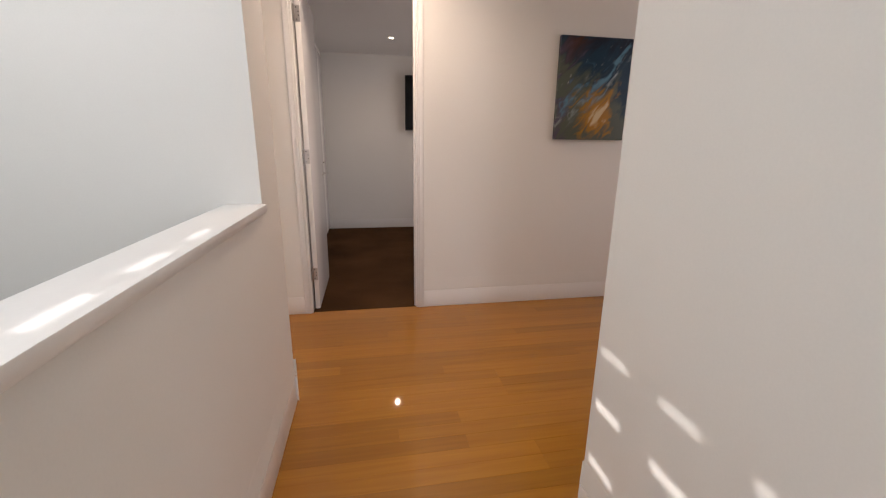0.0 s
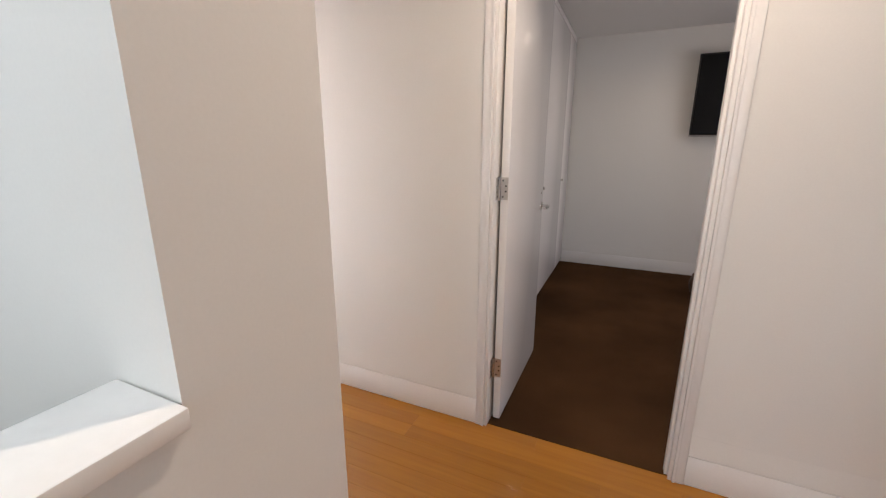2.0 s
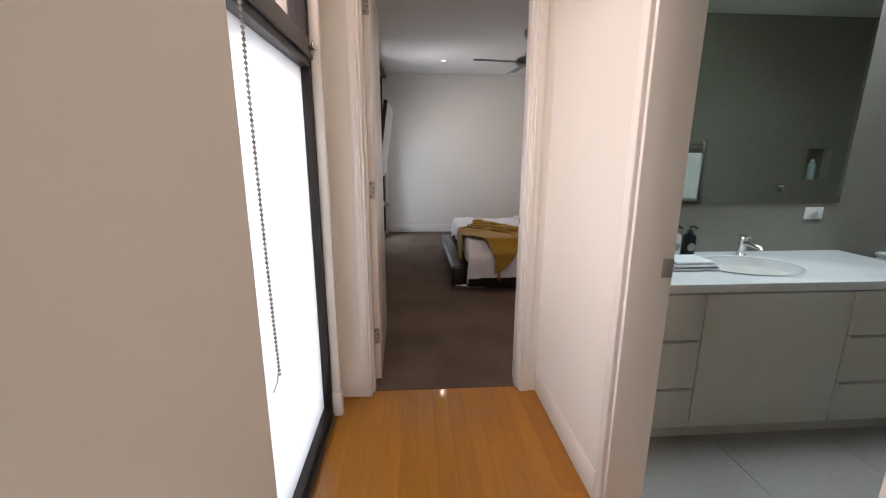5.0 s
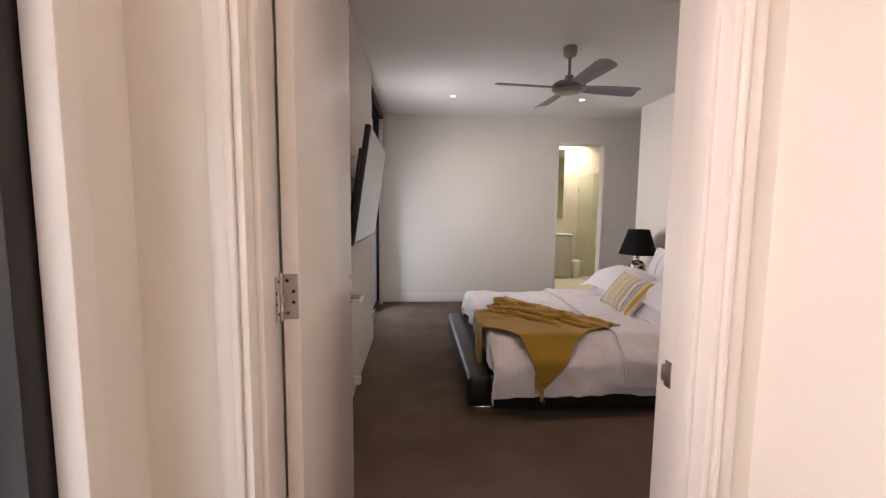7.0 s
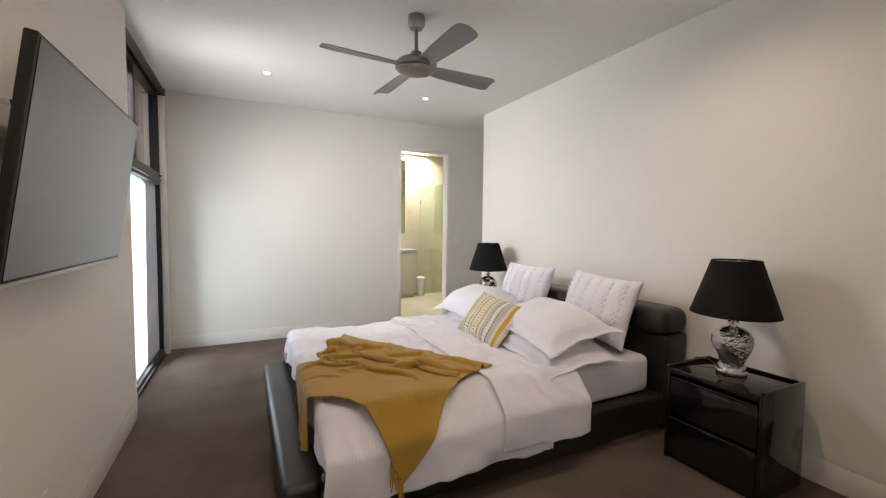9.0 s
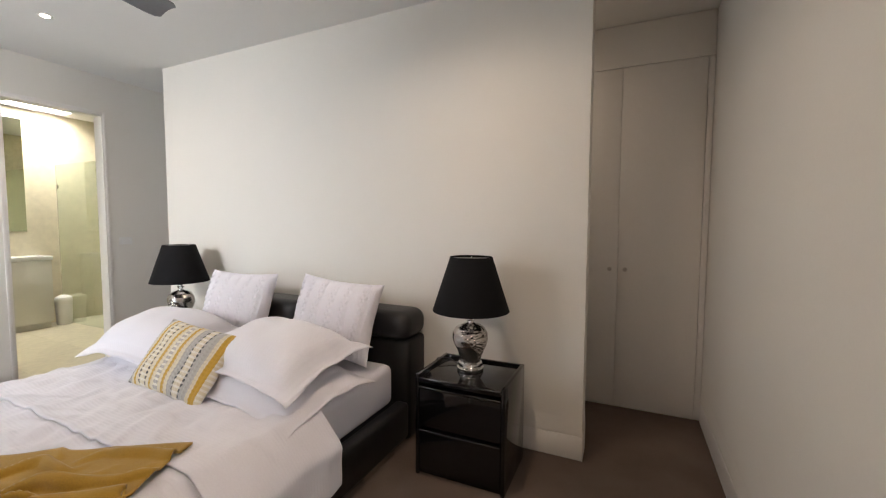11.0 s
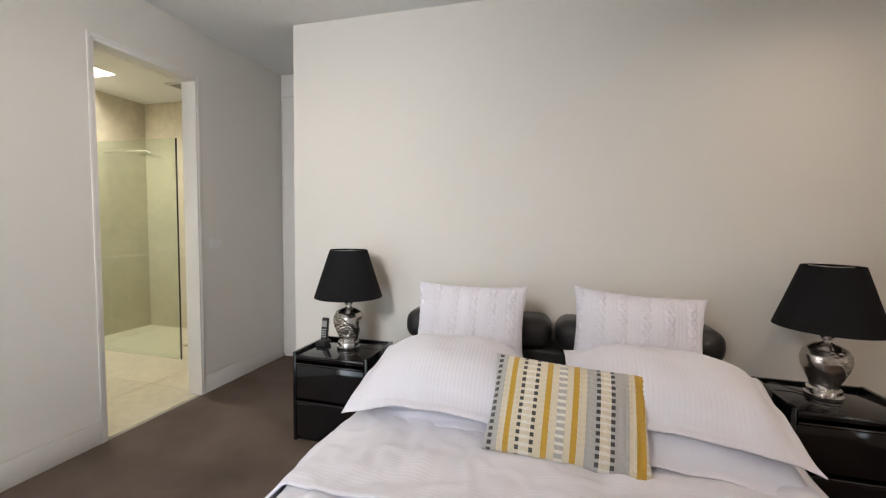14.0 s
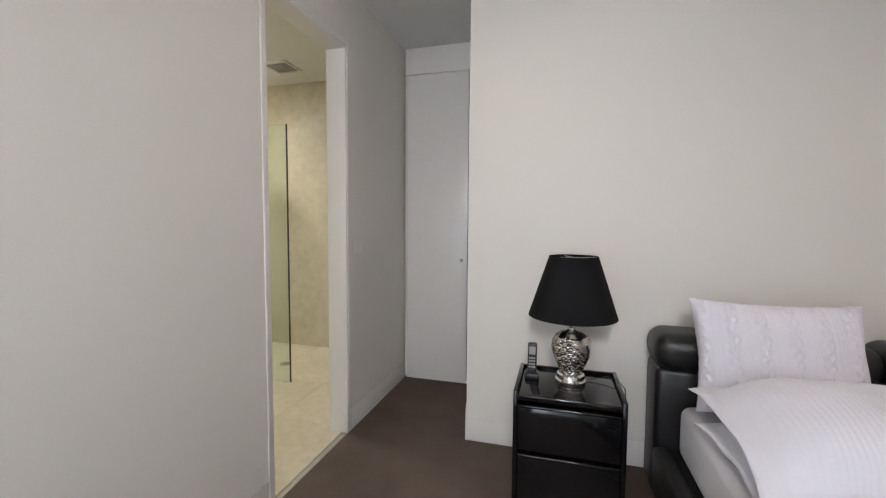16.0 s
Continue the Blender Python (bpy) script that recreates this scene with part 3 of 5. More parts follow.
setting("brick_return", boxes((-8.5, -7.9, -1.2, 1.66, -3, 3.4), (-2.9, -2.62, 0.6, 1.66, -3, 2.9)), BRICK, "red brick pier beside the tall windows", "brick wall")

# unseen slotted screen, added over the stair void's opening to cut sunlight into dapples
scr = bmesh.new()
SLOTS = [(2.063, 0.725 + 0.171, 0.245), (2.268, 0.83 + 0.34, 0.262), (2.478, 0.83 + 0.34, 0.262), (2.668, 0.83 + 0.34, 0.262)]
zs = [1.98] + [z for r in SLOTS for z in (r[0] - 0.015, r[0] + 0.015)] + [2.73]
for a, b in zip(zs[0::2], zs[1::2]):
    box(scr, -1.266, -1.258, -1.2, 1.7, a, b)
for z, y0, pitch in SLOTS:
    last = -1.2
    for k in range(-7, 3):
        y = y0 + k * pitch
        if y - 0.065 > last and y + 0.065 < 1.7 and y > -1.0:
            box(scr, -1.266, -1.258, last, y - 0.065, z - 0.015, z + 0.015)
            last = y + 0.065
    box(scr, -1.266, -1.258, last, 1.7, z - 0.015, z + 0.015)
setting("dapple_screen", scr, WHITE_PLASTIC, "unseen slotted screen added to shape the sun dapples", "screen")


# baseboards: near-flush boards below a recessed shadow line and a feathered plaster bead
def baseboard(x0, y0, x1, y1, side, h=0.14, t=0.0045):
    """A board along a wall's face from one corner to the other; side is the way that it stands proud."""
    along_x = abs(x1 - x0) > abs(y1 - y0)
    a, b = sorted((x0, x1)) if along_x else sorted((y0, y1))
    face = y0 if along_x else x0
    lo, hi = sorted((face, face + side * t))
    board = bmesh.new()
    box(board, *((a, b, lo, hi) if along_x else (lo, hi, a, b)), 0.002, h, 0.001)
    setting("baseboard", board, TRIM, "white enamelled timber baseboard", "baseboard", 35)
    bead = bmesh.new()
    ends = []
    for u in (a, b):
        ring = []
        for out, z in ((0.0, h + 0.006), (t, h + 0.006), (t, h + 0.016), (0.0004, h + 0.10), (0.0, h + 0.10)):
            v = face + side * out
            ring.append(bead.verts.new((u, v, z) if along_x else (v, u, z)))
        ends.append(ring)
    for k in range(5):
        bead.faces.new((ends[0][k], ends[0][(k + 1) % 5], ends[1][(k + 1) % 5], ends[1][k]))
    bead.faces.new(ends[0])
    bead.faces.new(ends[1])
    bmesh.ops.recalc_face_normals(bead, faces=bead.faces[:])
    setting("trim", bead, WALL, "painted plaster bead above the baseboard", "trim", 0)


for row in ((-1.16, 3.18, -0.213, 3.18, -1), (0.712, 3.18, 3.6, 3.18, -1), (-2.738, 3.05, -1.93, 3.05, -1), (-0.10, -2.5, -0.10, 2.033, 1), (-1.352, 2.045, -0.088, 2.045, 1),
            (1.00, -2.5, 1.00, 1.18, -1), (0.994, 1.18, 3.6, 1.18, 1), (-2.75, 2.985, -2.75, 3.038, 1), (-2.75, 1.912, -2.75, 2.06, 1), (-2.75, 1.90, -2.605, 1.90, 1),
            (-6.27, 1.91, -2.922, 1.91, 1), (-8.02, 1.872, -8.02, 4.438, 1), (-8.02, 5.194, -8.02, 6.12, 1), (-7.285, 5.30, -3.60, 5.30, -1), (-3.60, 5.288, -3.60, 5.45, 1), (-7.285, 5.288, -7.285, 5.45, -1),
            (-2.91, 3.0, -2.91, 6.12, -1), (-2.91, 1.91, -2.91, 2.06, -1), (-0.30, 6.47, 3.2, 6.47, -1), (-8.02, 1.86, -7.88, 1.86, 1)):
    baseboard(*row)


def door_case(name, axis, at, a, b, depth, side, label, head=DH):
    """Lining, stop and stepped architrave round a door opening from a to b; the wall's face is at `at` and the wall runs `depth` back from it."""
    top = thing(name, (0, 0, 0), label, "door frame")
    top["kind"] = "structure"
    steps = ((0.0, 0.022, 0.007),) if name == "door_frame_ensuite" else ((0.0, 0.012, 0.014), (0.012, 0.042, 0.009))

    def piece(nm, u0, u1, v0, v1, z0, z1, bev=0.002):
        v0, v1 = sorted((at + side * v0, at + side * v1))
        rows = (u0, u1, v0, v1, z0, z1) if axis == "x" else (v0, v1, u0, u1, z0, z1)
        part(nm, boxes(rows, bevel=bev), TRIM, top)
    for s, e in ((-1, a), (1, b)):
        i, o = (e - 0.015 * s, e)
        piece("lining", min(i, o), max(i, o), -depth - 0.003, 0.004, 0.002, head)
        for w0, w1, p in steps:
            u = sorted((e + s * w0, e + s * w1))
            piece("architrave", u[0], u[1], 0.0, p, 0.002, head + w1)
            piece("architrave", u[0], u[1], -depth, -depth - p, 0.002, head + w1)
        if name == "door_frame_ensuite" or name == "door_frame_study" and s < 0:
            continue
        m = sorted((i, i - s * 0.012))
        piece("stop", m[0], m[1], -depth * 0.55, -depth * 0.2, 0.002, head - 0.02)
    piece("lining", a, b, -depth - 0.003, 0.004, head - 0.02, head)
    for w0, w1, p in steps:
        piece("architrave", a, b, 0.0, p, head + w0, head + w1)
        piece("architrave", a, b, -depth, -depth - p, head + w0, head + w1)
    return top


door_case("door_frame_study", "x", 3.18, -0.17, 0.668, 0.12, -1, "white stepped timber frame round the study doorway")
door_case("door_frame_bedroom", "y", -2.75, 2.07, 2.962, 0.16, 1, "white stepped timber frame round the bedroom doorway")
door_case("door_frame_ensuite", "y", -8.02, 4.462, 5.17, 0.12, 1, "white timber frame round the ensuite doorway", EH)
bf = thing("door_frame_bath", (0, 0, 0), "white stepped timber frame on one side of the bathroom doorway", "door frame")
bf["kind"] = "structure"
part("lining", boxes((-1.87, -1.852, 3.045, 3.193, 0.002, DH), bevel=0.002), TRIM, bf)
part("lining", boxes((-1.178, -1.16, 3.177, 3.30, 0.002, DH), bevel=0.002), TRIM, bf)
part("architrave", boxes((-1.895, -1.87, 3.03, 3.05, 0.002, DH), bevel=0.003), TRIM, bf)
part("architrave", boxes((-1.93, -1.895, 3.038, 3.05, 0.002, DH), bevel=0.003), TRIM, bf)
part("strike_plate", boxes((-1.854, -1.849, 3.155, 3.192, 0.975, 1.04), bevel=0.001), NICKEL, bf, "brushed nickel strike plate")


def door_leaf(name, hinge, width, turn, label, jamb, mid):
    """A flush door that hangs from its hinge edge at the origin and reaches along local x; its face is at local y 0 and 0.036."""
    d = thing(name, (*hinge, 0.0), label, "door", turn=turn)
    d["kind"] = "structure"
    leaf = part("leaf", boxes((0.0, width, -0.036, 0.0, 0.012, 2.325), bevel=0.0025), DOOR, d)
    for s, y in ((1, 0.0), (-1, -0.036)):
        bm = rod((width - 0.06, y, 1.02), (width - 0.06, y + s * 0.008, 1.02), 0.026, seg=24)
        rod((width - 0.06, y, 1.02), (width - 0.06, y + s * 0.05, 1.02), 0.009, bm)
        tube([(width - 0.06, y + s * 0.048, 1.02), (width - 0.075, y + s * 0.05, 1.02), (width - 0.12, y + s * 0.05, 1.02), (width - 0.17, y + s * 0.046, 1.02)], 0.0085, bm)
        part("lever_handle", bm, CHROME, leaf, "chrome lever handle")
        part("keyhole", rod((width - 0.06, y, 1.10), (width - 0.06, y + s * 0.004, 1.10), 0.008), NICKEL, leaf, "small round lock")
    part("latch_plate", boxes((width - 0.001, width + 0.002, -0.03, -0.006, 0.94, 1.10), bevel=0.0005), NICKEL, leaf, "brushed steel latch plate")
    for z in (0.30, mid, 2.12):
        bm = boxes((-0.0025, 0.0, -0.034, 0.0, z - 0.05, z + 0.05), (-0.04, -0.003, jamb - 0.0025, jamb, z - 0.05, z + 0.05), bevel=0.0006, seg=1)
        for k in range(5):
            rod((-0.005, jamb / 2, z - 0.05 + 0.0203 * k), (-0.005, jamb / 2, z - 0.0315 + 0.0203 * k), 0.0075, bm)
        rod((-0.005, jamb / 2, z - 0.054), (-0.005, jamb / 2, z + 0.054), 0.0045, bm)
        part("hinge", bm, NICKEL, leaf, "brushed nickel butt hinge")
        for k, side in ((-0.036, -0.011), (-0.012, -0.024), (0.012, -0.024), (0.036, -0.011)):
            part("screw", rod((-0.0045, side, z + k), (-0.0022, side, z + k), 0.004, seg=10), BLACK_PLASTIC, leaf, "dark recessed hinge screw")
            part("screw", rod((side - 0.006, jamb - 0.0032, z + k), (side - 0.006, jamb + 0.0006, z + k), 0.004, seg=10), BLACK_PLASTIC, leaf, "dark recessed hinge screw")
    return d


door_leaf("door_study", (-0.144, 3.245), 0.80, 90, "white flush door standing wide open into the study", 0.0115, 1.19)
door_leaf("door_bedroom", (-2.918, 2.088), 0.80, 181.2, "white flush door standing open against the bedroom wall", 0.006, 1.18)


def tall_window(name, x0, x1, y, label, post, latch, upper=True):
    """A floor-to-ceiling dark window: frosted below a deep transom, clear above."""
    w = thing(name, (0, 0, 0), label, "window")
    w["kind"] = "structure"
    z0, zt0, zt1, z1 = 0.0, 1.74, 1.86, 2.69
    part("frame_post", boxes((x0, x0 + 0.05, y - 0.05, y + 0.03, z0, z1), bevel=0.003), ALU_BLACK, w)
    part("frame_post", boxes((x1 - 0.05, x1, y - 0.05, y + 0.03, z0, z1), bevel=0.003), ALU_BLACK, w)
    part("bottom_rail", boxes((x0 + 0.05, x1 - 0.05, y - 0.05, y + 0.03, z0, 0.075), (x0 + 0.05, x1 - 0.05, y + 0.03, y + 0.045, z0, 0.04), bevel=0.003), ALU_BLACK, w)
    part("transom", boxes((x0 + 0.05, x1 - 0.05, y - 0.05, y + 0.035, zt0, zt1), (x0 + 0.05, x1 - 0.05, y + 0.035, y + 0.05, zt0 + 0.03, zt0 + 0.05), bevel=0.003), ALU_BLACK, w)
    part("head_rail", boxes((x0 + 0.05, x1 - 0.05, y - 0.05, y + 0.03, 2.62, z1), bevel=0.003), ALU_BLACK, w)
    if post:
        part("mullion", boxes((post - 0.025, post + 0.025, y - 0.04, y + 0.02, zt1, 2.62), bevel=0.003), ALU_BLACK, w)
    part("frosted_pane", boxes((x0 + 0.05, x1 - 0.05, y - 0.012, y - 0.006, 0.075, zt0)), FROST, w, "frosted white glass pane", 0)
    p = part("clear_pane", boxes((x0 + 0.05, x1 - 0.05, y - 0.012, y - 0.006, zt1, 2.62)), CLEAR, w, "clear upper pane", 0)
    p.visible_shadow = False
    bm = rod((latch, y + 0.03, zt0 + 0.085), (latch, y + 0.06, zt0 + 0.085), 0.012)
    box(bm, latch - 0.012, latch + 0.07, y + 0.055, y + 0.068, zt0 + 0.076, zt0 + 0.094, 0.003)
    part("latch", bm, CHROME, w, "chrome window latch")
    return w


tall_window("window_bedroom", -7.86, -6.27, 1.80, "floor-to-ceiling black-framed window, frosted below and clear above", -6.92, -7.76)
tall_window("window_hall", -2.59, -1.20, 1.86, "tall black-framed hall window, frosted below and clear above", None, -2.56)
hall_trim = setting("window_trim_hall", boxes((-2.615, -2.575, 1.892, 1.935, 0.14, 2.69), (-2.62, -2.57, 1.892, 1.942, 0.002, 0.14), bevel=0.004), TRIM, "white trim beside the hall window", "trim", 35)
setting("window_trim_bedroom", boxes((-7.905, -7.85, 1.825, 1.878, 0.002, 2.70), bevel=0.004), TRIM, "white trim beside the bedroom window", "trim", 35)
# unseen windows, added to house the landing and study fill lamps
for nm, x0, x1, y0, y1, z0, z1, fr in (("fill_window_landing", 3.63, 3.69, 1.70, 2.70, 0.6, 2.4, 0), ("fill_window_study", 3.23, 3.29, 4.1, 5.7, 0.7, 2.2, 0)):
    w = thing(nm, (0, 0, 0), "unseen black-framed window added round a fill lamp", "window")
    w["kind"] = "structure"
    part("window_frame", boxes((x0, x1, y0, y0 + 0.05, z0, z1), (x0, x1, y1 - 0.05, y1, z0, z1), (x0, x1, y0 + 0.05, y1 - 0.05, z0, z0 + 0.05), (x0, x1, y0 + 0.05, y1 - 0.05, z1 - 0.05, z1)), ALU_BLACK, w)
# unseen too: added round the fill lamp at the stair end
w = thing("fill_window_stair", (0, 0, 0), "unseen black-framed window added round a fill lamp", "window")
w["kind"] = "structure"
part("window_frame", boxes((0.1, 0.15, -2.58, -2.53, 0.9, 2.3), (0.85, 0.9, -2.58, -2.53, 0.9, 2.3), (0.15, 0.85, -2.58, -2.53, 0.9, 0.95), (0.15, 0.85, -2.58, -2.53, 2.25, 2.3)), ALU_BLACK, w)
# roller blind housing over the bedroom window
rb = thing("roller_blind", (-7.05, 1.87, 2.66), "dark rolled-up roller blind over the bedroom window", "blind")
part("roll", rod((-0.74, 0, 0), (0.74, 0, 0), 0.03, seg=20), BLACK_PLASTIC, rb)
part("bracket", boxes((-0.76, -0.745, -0.03, 0.03, -0.035, 0.035), bevel=0.003), ALU_BLACK, rb)
part("bracket", boxes((0.745, 0.76, -0.03, 0.03, -0.035, 0.035), bevel=0.003), ALU_BLACK, rb)
# bead chain beside the hall window
ch = bmesh.new()
for i in range(168):
    z = 2.74 - i * 0.0115
    bmesh.ops.create_icosphere(ch, subdivisions=1, radius=0.005, matrix=Matrix.Translation((-1.56 - 0.03 * max(0, (2.6 - z - 1.0) / 0.9) ** 2, 1.99, z)))
pts = [(-1.56 - 0.03 * max(0, (1.6 - z) / 0.9) ** 2, 1.99, z) for z in (2.746, 2.2, 1.8, 1.6, 1.4, 1.2, 1.0, 0.9)] + [(-1.58, 1.99, 0.85), (-1.565, 1.99, 0.81), (-1.53, 1.99, 0.80)]
tube(pts, 0.0016, ch, 6)
solid("blind_chain", ch, GREY_PLASTIC, "grey beaded blind chain hanging by the hall window", "chain")


# ---- fittings ----
def downlight(x, y, z, group, lit=True):
    d = thing("downlight", (x, y, z), "small round recessed halogen downlight, " + ("lit" if lit else "switched off"), "downlight", group)
    part("ring", lathe([(0.036, -0.001), (0.046, -0.004), (0.046, -0.0005), (0.038, 0.0)], 24), DOWNRING, d)
    part("bulb", lathe([(0.004, -0.006), (0.022, -0.005), (0.027, -0.002), (0.027, -0.001)], 20), BULB if lit else BULB_OFF, d, "glowing halogen bulb" if lit else "dark bulb")
    return d


# the last fitting is unseen, added for the wardrobe passage's beam
for x, y in ((-7.03, 2.80), (-7.03, 4.39), (-4.16, 2.88), (-4.16, 4.39), (-4.16, 5.80)):
    downlight(x, y, C, "bedroom downlights")
for x, y, z in ((0.63, 5.48, 2.515), (-1.9, 2.6, C), (0.45, 2.6, C)):
    downlight(x, y, z, "downlights")
for x, y, z in ((-1.9, 4.85, 2.66), (-8.94, 5.14, EC)):
    downlight(x, y, z, "unlit downlights", False)


def plate(name, at, turn, gangs, label, category, w=0.115, h=0.072):
    """A wall plate facing local -y, with rockers or sockets."""
    p = thing(name, at, label, category, turn=turn)
    part("plate", boxes((-w / 2, w / 2, -0.006, 0.0, -h / 2, h / 2), bevel=0.003), WHITE_PLASTIC, p)
    for g in range(gangs):
        u = (g - (gangs - 1) / 2) * 0.045
        part("rocker", boxes((u - 0.008, u + 0.008, -0.009, -0.005, -0.012, 0.012), bevel=0.002), WHITE_PLASTIC, p)
    return p


plate("power_outlet", (2.63, 3.18, 0.305), 0, 2, "white double power outlet on the hall wall", "outlet")
plate("power_outlet", (-2.848, 4.71, 1.045), 90, 2, "white double power outlet above the vanity", "outlet")
plate("power_outlet", (-4.82, 1.91, 0.30), 180, 2, "white double power outlet below the television", "outlet")
plate("light_switch", (-0.45, 2.045, 1.05), 180, 2, "white two-gang light switch on the hall wall", "switch")
plate("light_switch", (-8.02, 5.32, 1.166), 90, 3, "white light switch beside the ensuite door", "switch")
plug = thing("power_adapter", (-4.89, 1.925, 0.14), "white plug-in adapter with a thin cable", "adapter")
part("adapter_body", boxes((-0.025, 0.025, 0.0, 0.05, -0.03, 0.03), bevel=0.006), WHITE_PLASTIC, plug)
part("cable", tube([(0, 0.03, 0.03), (0.01, 0.04, 0.08), (0.05, 0.02, 0.14), (0.07, 0.0, 0.17)], 0.003), WHITE_PLASTIC, plug)

# hall painting
pa = thing("painting", (2.01, 3.148, 1.335), "unframed abstract canvas in blue, gold and umber on the hall wall", "painting")
part("canvas", boxes((-0.29, 0.29, -0.002, 0.006, 0.0, 0.735), bevel=0.003), PAINTING, pa)
part("stretcher", boxes((-0.2885, 0.2885, 0.006, 0.032, 0.0015, 0.7335), bevel=0.001), PAINTING, pa, "painted canvas side over the stretcher")


def television(name, at, w, h, tilt, turn, label, screen):
    """A wall television: its foot edge's middle at the origin, facing local -y, leaning forward by tilt."""
    t = new(name)
    t.matrix_world = pose(*at, 0, 0, turn) @ pose(0, 0, 0, tilt, 0, 0)
    tagged(t, label, "television")
    part("casing", boxes((-w / 2, w / 2, -0.012, 0.02, 0, h), (-w / 2 + 0.12, w / 2 - 0.12, 0.02, 0.055, 0.06, h - 0.12), bevel=0.005), BLACK_PLASTIC, t)
    part("screen", boxes((-w / 2 + 0.012, w / 2 - 0.012, -0.0145, -0.0115, 0.02, h - 0.012)), screen, t, "dark glossy screen", 0)
    part("bottom_trim", boxes((-w / 2 + 0.002, w / 2 - 0.002, -0.0155, -0.0115, 0.001, 0.012), bevel=0.001), NICKEL, t, "thin silver bottom trim")
    return t


television("television", (-4.90, 2.005, 1.165), 1.10, 0.69, 8.5, 180, "black flat television tilted down from the bedroom wall", SCREEN)
mt = thing("wall_bracket", (-4.9, 1.91, 1.48), "steel television wall bracket", "bracket")
part("wall_plate", boxes((-0.2, 0.2, 0, 0.015, -0.12, 0.12), bevel=0.003), BLACK_PLASTIC, mt)
part("arm", rod((0.42, 0.0, 0.2), (0.42, 0.1, 0.2), 0.008), CHROME, mt)
part("arm", rod((0, 0.01, 0.0), (0, 0.1, 0.0), 0.02), BLACK_PLASTIC, mt)
television("television", (1.45, 6.40, 1.475), 1.16, 0.77, 2, 0, "black flat television on the study wall", SCREEN_BLACK)
mt = thing("wall_bracket", (1.5, 6.47, 1.85), "steel television wall bracket", "bracket")
part("wall_plate", boxes((-0.2, 0.2, -0.05, 0.0, -0.12, 0.12), bevel=0.003), BLACK_PLASTIC, mt)


def wardrobe(name, x0, x1, y, doors, top, label, knobs, along="x", depth=0.55, sgn=-1):
    """Built-in wardrobe with full-height flush doors; doors lists the edges, knobs their places."""
    w = thing(name, (0, 0, 0), label, "wardrobe")

    def b(u0, u1, v0, v1, z0, z1, bev=0.0):
        v0, v1 = sorted((y + sgn * v0, y + sgn * v1))
        return boxes((u0, u1, v0, v1, z0, z1) if along == "x" else (v0, v1, u0, u1, z0, z1), bevel=bev)
    part("carcass", b(x0, x1, -depth, -0.022, 0.03, C - 0.003 if along == "x" else top + 0.05), TRIM, w)
    part("kickboard", b(x0, x1, -0.05, -0.024, 0.003, 0.03), TRIM, w)
    part("head_panel", b(x0, x1, -0.022, 0.0, top + 0.004, C - 0.003 if along == "x" else top + 0.05, 0.0015), TRIM, w)
    for a, c in ((x0, doors[0] - 0.002), (doors[-1] + 0.002, x1)):
        if c - a > 0.004:
            part("filler", b(a, c, -0.02, 0.0, 0.034, top, 0.0015), TRIM, w)
    for a, c in zip(doors, doors[1:]):
        leaf = part("door", b(a + 0.0015, c - 0.0015, -0.02, 0.0, 0.034, top, 0.0015), DOOR, w)
        for k in knobs:
            if a < k < c:
                bm = lathe([(0.006, 0.0), (0.006, 0.012), (0.014, 0.017), (0.015, 0.024), (0.009, 0.03)], 16)
                way = (90 if sgn < 0 else -90, 0, 0) if along == "x" else (0, 90 * sgn, 0)
                bm.transform(pose(k if along == "x" else y, y if along == "x" else k, 1.03, *way))
                part("knob", bm, NICKEL, leaf, "small round nickel knob")
    return w


wardrobe("wardrobe", -5.4, -2.913, 6.12, (-5.4, -4.92, -4.44, -3.95, -3.46, -2.95), 2.45, "white flush-door built-in wardrobe behind the bedhead partition", (-3.512, -3.41))
wardrobe("wardrobe", -8.005, -5.41, 6.12, (-7.99, -7.47, -6.97, -6.5, -6.05, -5.6), 2.53, "white gloss built-in wardrobe beside the ensuite wall", (-7.515, -7.425))
wardrobe("study_wardrobe", 4.085, 6.465, -0.30, (4.10, 5.01, 6.0, 6.46), 2.46, "white flush-door built-in study wardrobe", (4.97, 5.96), along="y", depth=0.55, sgn=1)
pouffe = thing("pouffe", (1.20, 5.74, 0.003), "low round dark brown leather pouffe on the study carpet", "pouffe")
part("body", lathe([(0.15, 0.0), (0.19, 0.025), (0.215, 0.08), (0.22, 0.13), (0.205, 0.19), (0.17, 0.225), (0.06, 0.242), (0.005, 0.244)], 32), RATTAN, pouffe)
for z, r in ((0.045, 0.2005), (0.20, 0.1985)):
    ring = [(r * math.cos(k * math.pi / 16), r * math.sin(k * math.pi / 16), z) for k in range(33)]
    part("piping", tube(ring, 0.005), RATTAN, pouffe, "stitched leather piping")


solid("edge_pull", boxes((-8.09, -8.06, 4.476, 4.481, 0.98, 1.14), bevel=0.001), BLACK_PLASTIC, "dark recessed pull of the ensuite sliding door", "door pull")
solid("strike_plate", boxes((-2.882, -2.860, 2.9445, 2.9475, 0.98, 1.04), (-2.889, -2.882, 2.941, 2.9475, 0.992, 1.028), bevel=0.001), NICKEL, "brushed nickel strike plate in the bedroom door jamb", "strike plate")

# ---- ceiling fan ----
fan = thing("ceiling_fan", (-5.477, 3.65, C), "brushed nickel four-blade ceiling fan at rest", "ceiling fan")
part("canopy", lathe([(0.024, -0.085), (0.042, -0.082), (0.056, -0.058), (0.058, -0.02), (0.055, 0.0)], 28), FAN_METAL, fan)
part("downrod", rod((0, 0, -0.26), (0, 0, -0.08), 0.013), FAN_METAL, fan)
